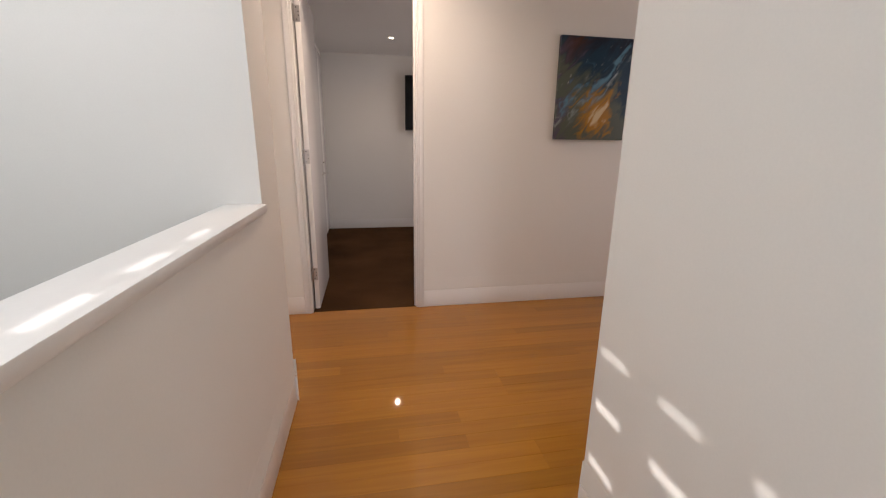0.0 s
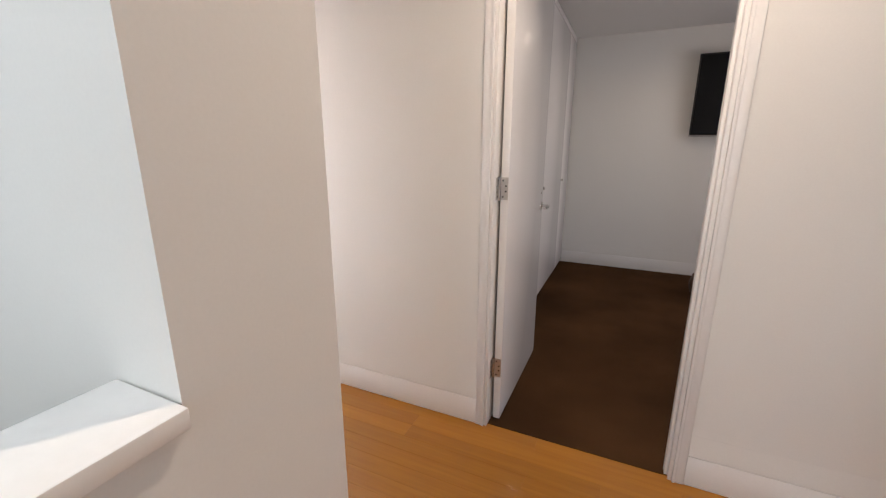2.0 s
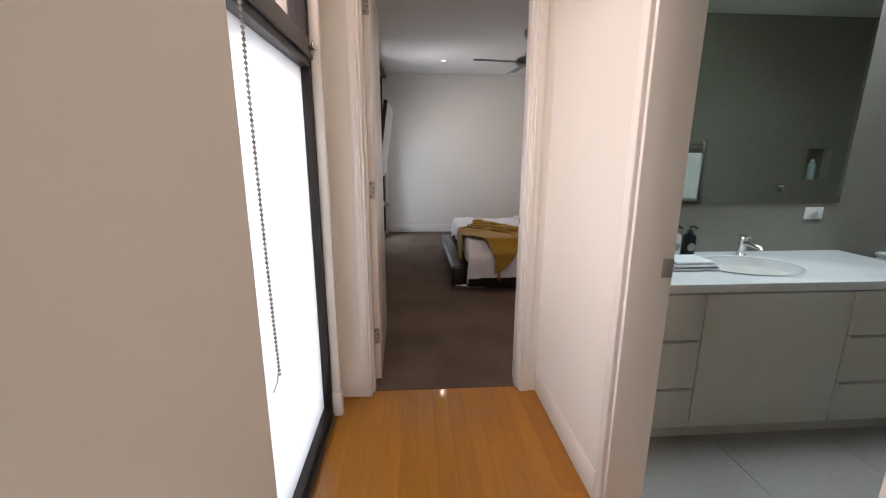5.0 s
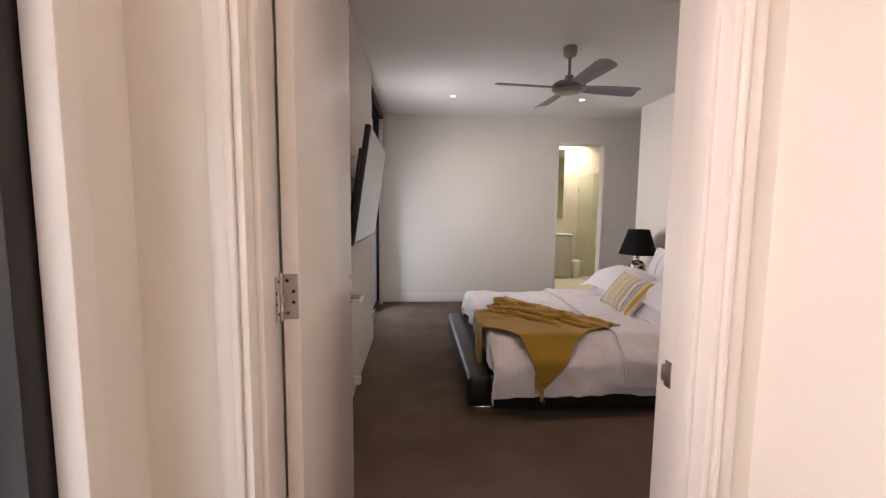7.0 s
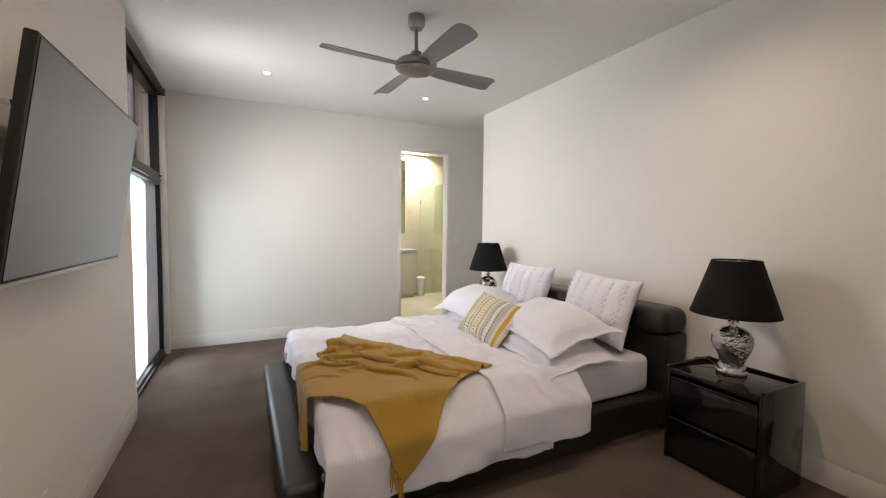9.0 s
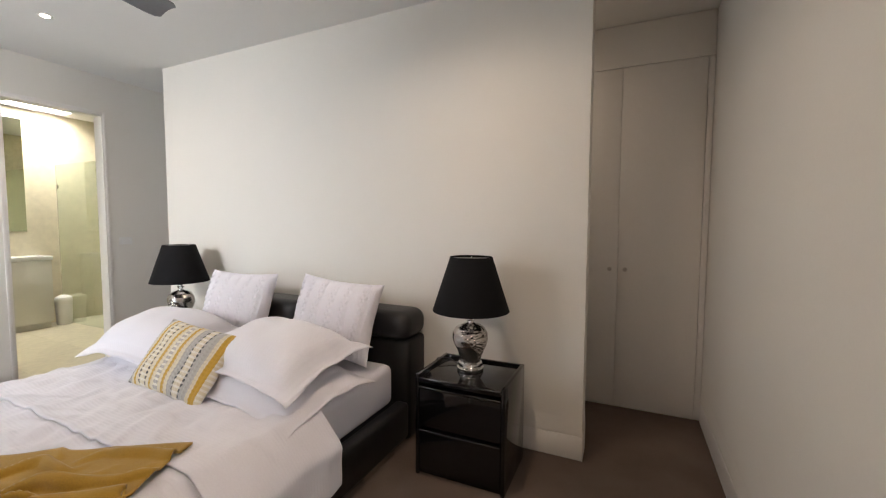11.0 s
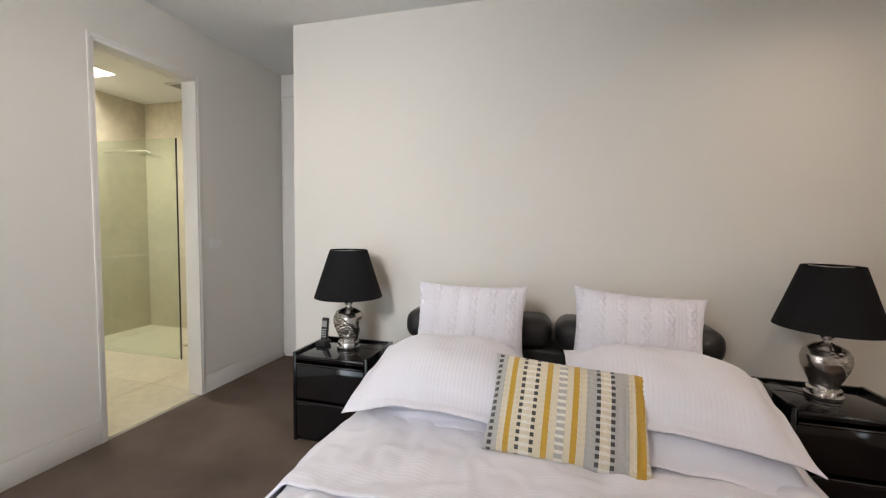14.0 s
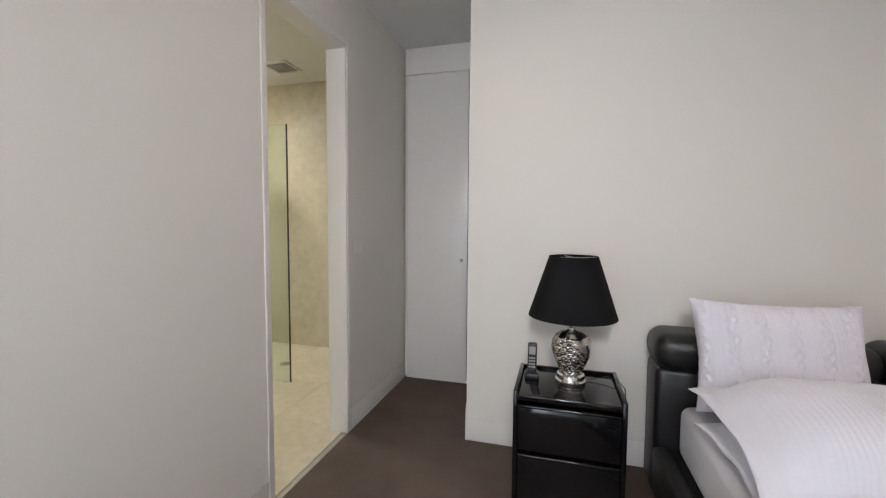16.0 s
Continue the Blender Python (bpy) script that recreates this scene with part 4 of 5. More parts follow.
part("rod_collar", lathe([(0.03, -0.285), (0.036, -0.275), (0.036, -0.235), (0.02, -0.225)], 20), FAN_METAL, fan)
motor = part("motor", lathe([(0.02, -0.378), (0.07, -0.376), (0.105, -0.368), (0.13, -0.354), (0.125, -0.347), (0.14, -0.342), (0.14, -0.312), (0.12, -0.292), (0.05, -0.28)], 36), FAN_METAL, fan)
for k in range(4):
    a = radians(-85 + 90 * k)
    bm = bmesh.new()
    top, bot = [], []
    for r, w in ((0.12, 0.045), (0.18, 0.055), (0.30, 0.062), (0.45, 0.068), (0.57, 0.072), (0.61, 0.068), (0.63, 0.052)):
        row = []
        for s in (-1, -0.5, 0, 0.5, 1):
            row.append(Vector((r, s * w, -0.335 + 0.010 * (1 - s * s) - s * w * 0.24)))
        top.append([bm.verts.new(p + Vector((0, 0, 0.003))) for p in row])
        bot.append([bm.verts.new(p - Vector((0, 0, 0.003))) for p in row])
    for i in range(len(top) - 1):
        for j in range(4):
            bm.faces.new((top[i][j], top[i + 1][j], top[i + 1][j + 1], top[i][j + 1]))
            bm.faces.new((bot[i][j], bot[i][j + 1], bot[i + 1][j + 1], bot[i + 1][j]))
        bm.faces.new((top[i][0], bot[i][0], bot[i + 1][0], top[i + 1][0]))
        bm.faces.new((top[i][4], top[i + 1][4], bot[i + 1][4], bot[i][4]))
    for j in range(4):
        bm.faces.new((top[-1][j], bot[-1][j], bot[-1][j + 1], top[-1][j + 1]))
    bm.transform(Matrix.Rotation(a, 4, "Z"))
    part("blade", bm, BLADE, fan, "matt silver blade")


# ---- the bed ----
BX0, BX1, BY0 = -6.31, -4.58, 2.715
bed = thing("bed", ((BX0 + BX1) / 2, BY0, 0.0), "low black leather bed frame with a padded two-roll headboard", "bed")


def local(bm, at):
    bm.transform(Matrix.Translation(-Vector(at)))
    return bm


def bp(name, bm, mat, label="", smooth=35):
    return part(name, local(bm, ((BX0 + BX1) / 2, BY0, 0.0)), mat, bed, label, smooth)


bp("foot_rail", boxes((BX0, BX1, BY0, BY0 + 0.16, 0.065, 0.275), bevel=0.035, seg=4), LEATHER)
bp("side_rail", boxes((BX0, BX0 + 0.09, BY0 + 0.16, 5.05, 0.045, 0.265), bevel=0.025, seg=3), LEATHER)
bp("side_rail", boxes((BX1 - 0.09, BX1, BY0 + 0.16, 5.05, 0.045, 0.265), bevel=0.025, seg=3), LEATHER)
# unseen black block, added to keep light out of the gap below the rails
bp("underbed_light_block", boxes((BX0 + 0.22, BX1 - 0.22, BY0 + 0.42, 4.5, 0.004, 0.16)), BLACK_PLASTIC, "", 0)
bp("slat_base", boxes((BX0 + 0.09, BX1 - 0.09, BY0 + 0.16, 5.05, 0.16, 0.25)), BLACK_PLASTIC, "", 0)
bp("headboard", boxes((BX0 + 0.01, BX1 - 0.01, 5.06, 5.285, 0.003, 0.64), bevel=0.03, seg=3), LEATHER)
for x0, x1 in ((BX0 - 0.005, -5.44), (-5.42, BX1 + 0.005)):
    bp("headboard_roll", boxes((x0, x1, 5.0, 5.285, 0.635, 0.815), bevel=0.075, seg=6), LEATHER, "padded black leather roll")
for x, y in ((BX1 - 0.07, BY0 + 0.05), (BX0 + 0.02, BY0 + 0.05), (BX1 - 0.07, 4.6), (BX0 + 0.02, 4.6)):
    bp("leg", boxes((x, x + 0.05, y, y + 0.31, 0.003, 0.068), bevel=0.004), CHROME, "flat chrome leg")

MX0, MX1, MY0, MY1, MZ = -6.21, -4.67, 2.91, 5.02, 0.50
mat_t = thing("mattress", ((MX0 + MX1) / 2, (MY0 + MY1) / 2, 0.25), "white mattress in a fitted sheet on the bed frame", "mattress")
part("mattress_body", local(boxes((MX0, MX1, MY0, MY1, 0.25, MZ), bevel=0.05, seg=4), mat_t.location), COTTON, mat_t)


def fold(x, y, size, seed):
    return noise.noise(Vector((x / size, y / size, seed)))


def drape(s, t, lift, wave=0.012, edge_x=(MX0 - 0.015, MX1 + 0.015), edge_y=MY0 - 0.012):
    """Where cloth lies on the bed: s across and t along it, past an edge it hangs down."""
    r = 0.05
    x, y, z = s, t, MZ + lift

    def over(d):
        """d past the edge: how far out and how far down."""
        if d < -r:
            return d, 0.0
        a = min((d + r) / r, math.pi / 2)
        rest = max(0.0, (d + r) - r * math.pi / 2)
        return -r + r * math.sin(a), r * (1 - math.cos(a)) + rest
    if s > edge_x[1] - r:
        o, d = over(s - edge_x[1])
        x = edge_x[1] + o + lift
        z -= d
        k = min(1.0, max(0.0, d) / 0.16)
        x += 0.115 * k * k * (3 - 2 * k) + max(0.0, d) * (0.022 * math.sin(t * 9 + 1.5 * math.sin(t * 4)) + 0.065 * fold(t, d, 0.13, 2.2))
    elif s < edge_x[0] + r:
        o, d = over(edge_x[0] - s)
        x = edge_x[0] - o - lift
        z -= d
        k = min(1.0, max(0.0, d) / 0.16)
        x -= 0.105 * k * k * (3 - 2 * k) + max(0.0, d) * (0.05 * math.sin(t * 8) + 0.08 * fold(t, d, 0.13, 4.2))
    if t < edge_y + r:
        o, d = over(edge_y - t)
        y = edge_y - o - lift
        side = edge_x[1] - s if s > -5.4 else s - edge_x[0]
        z -= d * (1.0 if side > 0 else max(0.35, 1.0 + side * 5))
        y += max(0, d) * 0.08 * math.sin(s * 19)
    z -= wave * 0.22 * max(0.0, 1 - 6 * abs(fold(s, t, 0.34, 21.0))) + wave * 0.18 * max(0.0, 1 - 5 * abs(fold(s + t * 0.4, t, 0.2, 33.0)))
    z += wave * 0.5 * max(0.0, 1 - 4 * abs(fold(s * 0.5 + t, t * 0.5 - s, 0.17, 51.0))) + wave * 0.22 * max(0.0, 1 - 4 * abs(fold(s, t * 0.35, 0.10, 63.0)))
    z += wave * 0.6 * fold(s, t * 0.6, 0.07, 41.0) + wave * fold(s, t, 0.16, 1.3) + wave * 0.8 * fold(s, t, 0.45, 7.7)
    return Vector((x, y, z))


def cloth(name, s0, s1, t0, t1, ns, nt, lift, mat, thick, wave, parent, ragged=0.0, corner=0.0, label=""):
    bm = bmesh.new()
    vs = []
    for i in range(ns + 1):
        row = []
        for j in range(nt + 1):
            u, v = i / ns, j / nt
            s, t = s0 + (s1 - s0) * u, t0 + (t1 - t0) * v
            t += ragged * fold(s, t, 0.5, 3.1) * v + 0.02 * fold(s, 0, 0.3, 9) * v
            s += ragged * 0.2 * fold(t, s, 0.4, 5.2) * (abs(u - 0.5) * 2) ** 4
            if u > 0.8:
                s += corner * math.exp(-((t - MY0) / 0.22) ** 2) * (u - 0.8) / 0.2
            row.append(bm.verts.new(drape(s, t, lift, wave) - parent.location))
        vs.append(row)
    for i in range(ns):
        for j in range(nt):
            bm.faces.new((vs[i][j], vs[i + 1][j], vs[i + 1][j + 1], vs[i][j + 1]))
    ob = part(name, bm, mat, parent, label, 180)
    so = ob.modifiers.new("thickness", "SOLIDIFY")
    so.thickness, so.offset = thick, 1.0
    return ob


duvet = thing("duvet", ((MX0 + MX1) / 2, 3.6, MZ), "white waffle-textured cotton bedspread draped over the bed", "bedspread")
cloth("bedspread", MX0 - 0.30, MX1 + 0.345, MY0 - 0.17, 4.05, 170, 140, 0.016, COTTON_BED, 0.007, 0.016, duvet, 0.05, 0.0)
cloth("turned_down_fold", MX0 - 0.20, MX1 + 0.31, 3.74, 4.30, 170, 60, 0.031, COTTON_BED, 0.010, 0.014, duvet, 0.09)


def cushion(bm_w, bm_h, thick, flange=0.0, n=34, plump=0.55, ears=0.06, droop=0.0, relief=None):
    """A stuffed cushion in local x (width) and y (height), thick in z, its corners drawn out to ears; relief(x, y) raises its knit."""
    bm = bmesh.new()
    sheets = []
    for side in (1, -1):
        sh = []
        for i in range(n + 1):
            row = []
            for j in range(n + 1):
                u, v = 2 * i / n - 1, 2 * j / n - 1
                fu, fv = bm_w / 2 / (bm_w / 2 + flange), bm_h / 2 / (bm_h / 2 + flange)
                a, b = min(1, abs(u) / fu), min(1, abs(v) / fv)
                h = max(0.0, (1 - a ** 2.4) * (1 - b ** 2.4)) ** plump * thick / 2
                x = u * (bm_w / 2 + flange) * (1 - ears * (1 - abs(v) ** 2) * (abs(u) ** 3))
                y = v * (bm_h / 2 + flange) * (1 - ears * (1 - abs(u) ** 2) * (abs(v) ** 3))
                h += 0.012 * fold(x, y + 9 * side, 0.11, bm_w * 7) * min(1, h / 0.03)
                if relief:
                    h += relief(x, y) * min(1, h / 0.02)
                sag = droop * (abs(u) ** 3 * 0.6 + abs(v) ** 3 * 0.4 + 0.5 * (u * v) ** 2) + (0.02 * fold(x, y, 0.12, thick * 50) * max(abs(u), abs(v)) ** 4 if droop else 0.0)
                row.append(bm.verts.new((x, y, side * (h + 0.002) - sag)))
            sh.append(row)
        sheets.append(sh)
    a, b = sheets
    for i in range(n):
        for j in range(n):
            bm.faces.new((a[i][j], a[i + 1][j], a[i + 1][j + 1], a[i][j + 1]))
            bm.faces.new((b[i][j], b[i][j + 1], b[i + 1][j + 1], b[i + 1][j]))
    for i in range(n):
        for p, q in ((0, 1), (n, -1)):
            f = (a[i][p], b[i][p], b[i + 1][p], a[i + 1][p])
            bm.faces.new(f)
            bm.faces.new((a[p][i], a[p][i + 1], b[p][i + 1], b[p][i]))
    return bm


def cable_relief(x, y):
    """Cable columns with crossing strands, plain ribs between them."""
    col = math.floor(x / 0.052)
    c = (x / 0.052 - col) * 2 - 1
    if col % 2:
        return 0.0035 * abs(math.cos(math.pi * c * 1.5))
    twist = 0.42 * math.sin(2 * math.pi * y / 0.085)
    return 0.012 * max(math.exp(-((c - twist) / 0.34) ** 2), math.exp(-((c + twist) / 0.34) ** 2))


def stitch_relief(x, y):
    """Chunky knitted rows, every other one a plait."""
    row = math.floor(x / 0.024)
    c = (x / 0.024 - row) * 2 - 1
    bead = 0.5 + 0.5 * math.cos(2 * math.pi * (y / 0.019 + 0.25 * c * (1 if row % 2 else -1)))
    return 0.0055 * (1 - c * c) * (0.45 + 0.55 * bead)


def lay(name, bm, mat, m, label, category, group=""):
    ob = new(name, finish(name, bm, mat, 180))
    ob.matrix_world = m
    return tagged(ob, label, category, group)


# flat pillows, two on each side, flanged cases
lay("pillow", cushion(0.64, 0.44, 0.18, 0.05, droop=0.03), COTTON, pose(-5.86, 4.45, 0.575, 3, 0, 2), "white cotton pillow lying flat beneath another", "pillow", "bed pillows")
lay("pillow", cushion(0.68, 0.48, 0.19, 0.05, droop=0.035), COTTON, pose(-4.97, 4.40, 0.58, 3, 3, -3), "white cotton pillow lying flat beneath another", "pillow", "bed pillows")
lay("pillow", cushion(0.66, 0.46, 0.25, 0.055, plump=0.5, droop=0.055), COTTON_RIB, pose(-5.87, 4.41, 0.70, 11, 2, 3), "white ribbed cotton pillow with a flanged edge", "pillow", "bed pillows")
lay("pillow", cushion(0.68, 0.46, 0.25, 0.055, plump=0.5, droop=0.034), COTTON_RIB, pose(-5.01, 4.43, 0.714, 10, 2, -4), "white ribbed cotton pillow with a flanged edge", "pillow", "bed pillows")
# upright cushions against the headboard
lay("cushion", cushion(0.63, 0.48, 0.19, 0.0, n=120, ears=0.08, relief=cable_relief), CABLE_KNIT, pose(-5.885, 4.90, 0.775, 72, 0, 1), "white cable-knit cushion leaning on the headboard", "cushion", "knit cushions")
lay("cushion", cushion(0.63, 0.48, 0.19, 0.0, n=120, ears=0.08, relief=cable_relief), CABLE_KNIT, pose(-5.03, 4.90, 0.775, 72, 3, -2), "white cable-knit cushion leaning on the headboard", "cushion", "knit cushions")
lay("cushion", cushion(0.56, 0.36, 0.13, 0.0, n=150, ears=0.05, relief=stitch_relief), KNIT, pose(-5.385, 4.20, 0.67, 51, 3, -2), "oblong striped knit cushion in cream, grey, black and ochre", "cushion")

# mustard throw
THROW = [Vector((-5.72, 3.20)), Vector((-4.80, 3.80)), Vector((-4.44, 3.20)), Vector((-4.98, 2.55))]
tw = thing("throw", (-5.0, 3.1, MZ), "crumpled mustard wool throw with a tasselled fringe across the bed", "throw")


def throw_at(u, v):
    a, b, d, f = THROW
    p = a * (1 - u) * (1 - v) + b * u * (1 - v) + d * u * v + f * (1 - u) * v
    w = math.sin(math.pi * u) * 0.08 + math.sin(3 * math.pi * u) * 0.03
    p += Vector((0.02, 0.05)) * (w * 6 * (1 - v) * 0.1)
    p += Vector((-0.04, 0.09)) * math.sin(math.pi * u) * v ** 2 + Vector((-0.04, -0.02)) * math.sin(math.pi * v) * u ** 2
    p += Vector((0.5, 0.35)) * (-0.09) * math.sin(math.pi * v) * (1 - u) ** 2 * -1
    return p


def bed_push(q):
    """Keeps cloth points outside the made bed."""
    z = q[:, 2]
    d = np.clip((MZ + 0.054 - z) / 0.16, 0, 1)
    reach = MX1 + 0.066 + 0.115 * d * d * (3 - 2 * d)
    top = MZ + 0.054 - z
    out_x, out_y = reach - q[:, 0], q[:, 1] - (MY0 - 0.06)
    inside = (top > 0) & (out_x > 0) & (out_y > 0)
    up = inside & (top <= np.minimum(out_x, out_y) + 0.03)
    sx = inside & ~up & (out_x < out_y)
    sy = inside & ~up & ~sx
    q[up, 2] += top[up]
    q[sx, 0] += out_x[sx]
    q[sy, 1] -= out_y[sy]
    return inside


def throw_cloth(n):
    """The throw, tossed down: cloth that is longer than the room it lies in and so buckles into folds."""
    q = np.zeros((n + 1, n + 1, 3))
    slack = np.zeros((n + 1, n + 1))
    for i in range(n + 1):
        for j in range(n + 1):
            u, v = i / n, j / n
            p = throw_at(u, v)
            c = drape(p.x, p.y, 0.06, 0.0)
            gather = 1 / (1 + math.exp((v - 0.66 + 0.22 * u - 0.15 * (1 - u) ** 2) * 12))
            slack[i, j] = gather
            bump = 0.042 * gather * fold(u * 1.4, v * 6.5 + 1.3 * fold(u * 2, v * 2, 1.0, 3.0), 1.0, 11.0) + 0.012 * gather * fold(u * 9, v * 12, 1.0, 5.0)
            q[i, j] = (c.x, c.y, c.z + 0.02 * gather + abs(bump) * 1.4)
    q0 = q.copy()
    idx = np.arange((n + 1) ** 2).reshape(n + 1, n + 1)
    sets = []

    def bonds(di, dj, step, stiff, extra):
        for ph in range(step):
            a0 = idx[:n + 1 - di, max(0, -dj):n + 1 - max(0, dj)]
            b0 = idx[di:, max(0, dj):n + 1 - max(0, -dj)]
            a1, b1 = (a0[ph::step], b0[ph::step]) if di else (a0[:, ph::step], b0[:, ph::step])
            a1, b1 = a1.ravel(), b1.ravel()
            flat = q0.reshape(-1, 3)[:, :].copy()
            k = slack.ravel()[a1]
            sets.append((a1, b1, extra(flat[a1], flat[b1], k), stiff))
    bonds(1, 0, 2, 1.0, lambda a, b, k: np.linalg.norm((b - a), axis=1) * (1.02 + 0.10 * k))
    bonds(0, 1, 2, 1.0, lambda a, b, k: np.linalg.norm((b - a), axis=1) * (1.0 + 0.6 * k))
    bonds(1, 1, 2, 0.35, lambda a, b, k: np.linalg.norm((b - a), axis=1) * (1.01 + 0.28 * k))
    bonds(1, -1, 2, 0.35, lambda a, b, k: np.linalg.norm((b - a), axis=1) * (1.01 + 0.28 * k))
    bonds(3, 0, 6, 0.25, lambda a, b, k: np.linalg.norm((b - a), axis=1) * (1.02 + 0.09 * k))
    bonds(0, 3, 6, 0.30, lambda a, b, k: np.linalg.norm((b - a), axis=1) * (1.0 + 0.54 * k))
    q = q.reshape(-1, 3)
    v = np.zeros_like(q)
    for step in range(70):
        old = q.copy()
        q = q + v * 0.90
        q[:, 2] -= 0.0016
        for it in range(7):
            for a1, b1, rest, stiff in sets:
                d = q[b1] - q[a1]
                ln = np.linalg.norm(d, axis=1)
                d *= (0.5 * stiff * (ln - rest) / np.maximum(ln, 1e-6))[:, None]
                q[a1] += d
                q[b1] -= d
            touch = bed_push(q)
            q[touch, :2] = old[touch, :2] + (q[touch, :2] - old[touch, :2]) * 0.55
        v = np.clip(q - old, -0.02, 0.02)
    return q.reshape(n + 1, n + 1, 3)


bm = bmesh.new()
NU = 104
throw_grid = throw_cloth(NU)


def throw_point(u, v):
    return Vector(throw_grid[min(NU, int(u * NU + 0.5)), min(NU, int(v * NU + 0.5))])


g = [[bm.verts.new(Vector(throw_grid[i, j]) - tw.location) for j in range(NU + 1)] for i in range(NU + 1)]
for i in range(NU):
    for j in range(NU):
        bm.faces.new((g[i][j], g[i + 1][j], g[i + 1][j + 1], g[i][j + 1]))
bmesh.ops.smooth_vert(bm, verts=bm.verts[:], factor=0.5, use_axis_x=True, use_axis_y=True, use_axis_z=True)
ob = part("blanket", bm, MUSTARD, tw, "", 180)
so = ob.modifiers.new("thickness", "SOLIDIFY")
so.thickness, so.offset = 0.007, 1.0
for k in range(40):
    u, v = (1 - 0.16 * k / 13, 1.0) if k < 13 else (0.0 + 0.30 * (k - 13) / 13, 1.0) if k < 26 else (0.0, 1.0 - 0.9 * (k - 26) / 14)
    p = throw_point(u, v) - tw.location
    out = Vector((0.012, -0.006, 0)) if k < 13 else Vector((-0.002, -0.012, 0))
    wob = Vector((random.uniform(-0.012, 0.012), random.uniform(-0.018, 0.018), 0))
    part("tassel", tube([p, p + out * 0.6 + wob * 0.3 + Vector((0, 0, -0.03)), p + out + wob + Vector((0, 0, -0.075 - random.uniform(0, 0.03)))], 0.0032, seg=6), MUSTARD, tw)



# ---- nightstands, lamps, telephone ----
def nightstand(x0, label):
    w, d, h = 0.495, 0.40, 0.552
    n = thing("nightstand", (x0 + w / 2, 4.795, 0.003), label, "nightstand", "nightstands")
    part("side_panel", boxes((-w / 2, -w / 2 + 0.022, 0.005, d, 0, h), bevel=0.006), LACQUER, n)
    part("side_panel", boxes((w / 2 - 0.022, w / 2, 0.005, d, 0, h), bevel=0.006), LACQUER, n)
    part("top", boxes((-w / 2 + 0.022, w / 2 - 0.022, 0.0, d, h - 0.045, h - 0.015), bevel=0.006, seg=3), LACQUER, n)
    part("back_panel", boxes((-w / 2 + 0.022, w / 2 - 0.022, d - 0.015, d, 0.03, h - 0.005)), LACQUER, n, "", 0)
    part("plinth", boxes((-w / 2 + 0.022, w / 2 - 0.022, 0.03, d - 0.02, 0.0, 0.03)), LACQUER, n, "", 0)
    for z0, z1 in ((0.032, 0.262), (0.27, 0.497)):
        dr = part("drawer", boxes((-w / 2 + 0.024, w / 2 - 0.024, 0.008, d - 0.02, z0, z1 - 0.022), bevel=0.003), LACQUER, n)
        part("drawer_pull", boxes((-w / 2 + 0.024, w / 2 - 0.024, -0.004, 0.02, z1 - 0.020, z1 - 0.006), bevel=0.006, seg=3), LACQUER, dr, "rounded glossy full-width pull lip")
    return n


nightstand(-6.955, "glossy black lacquer two-drawer nightstand with telephone and lamp")
nightstand(-4.405, "glossy black lacquer two-drawer nightstand with lamp")


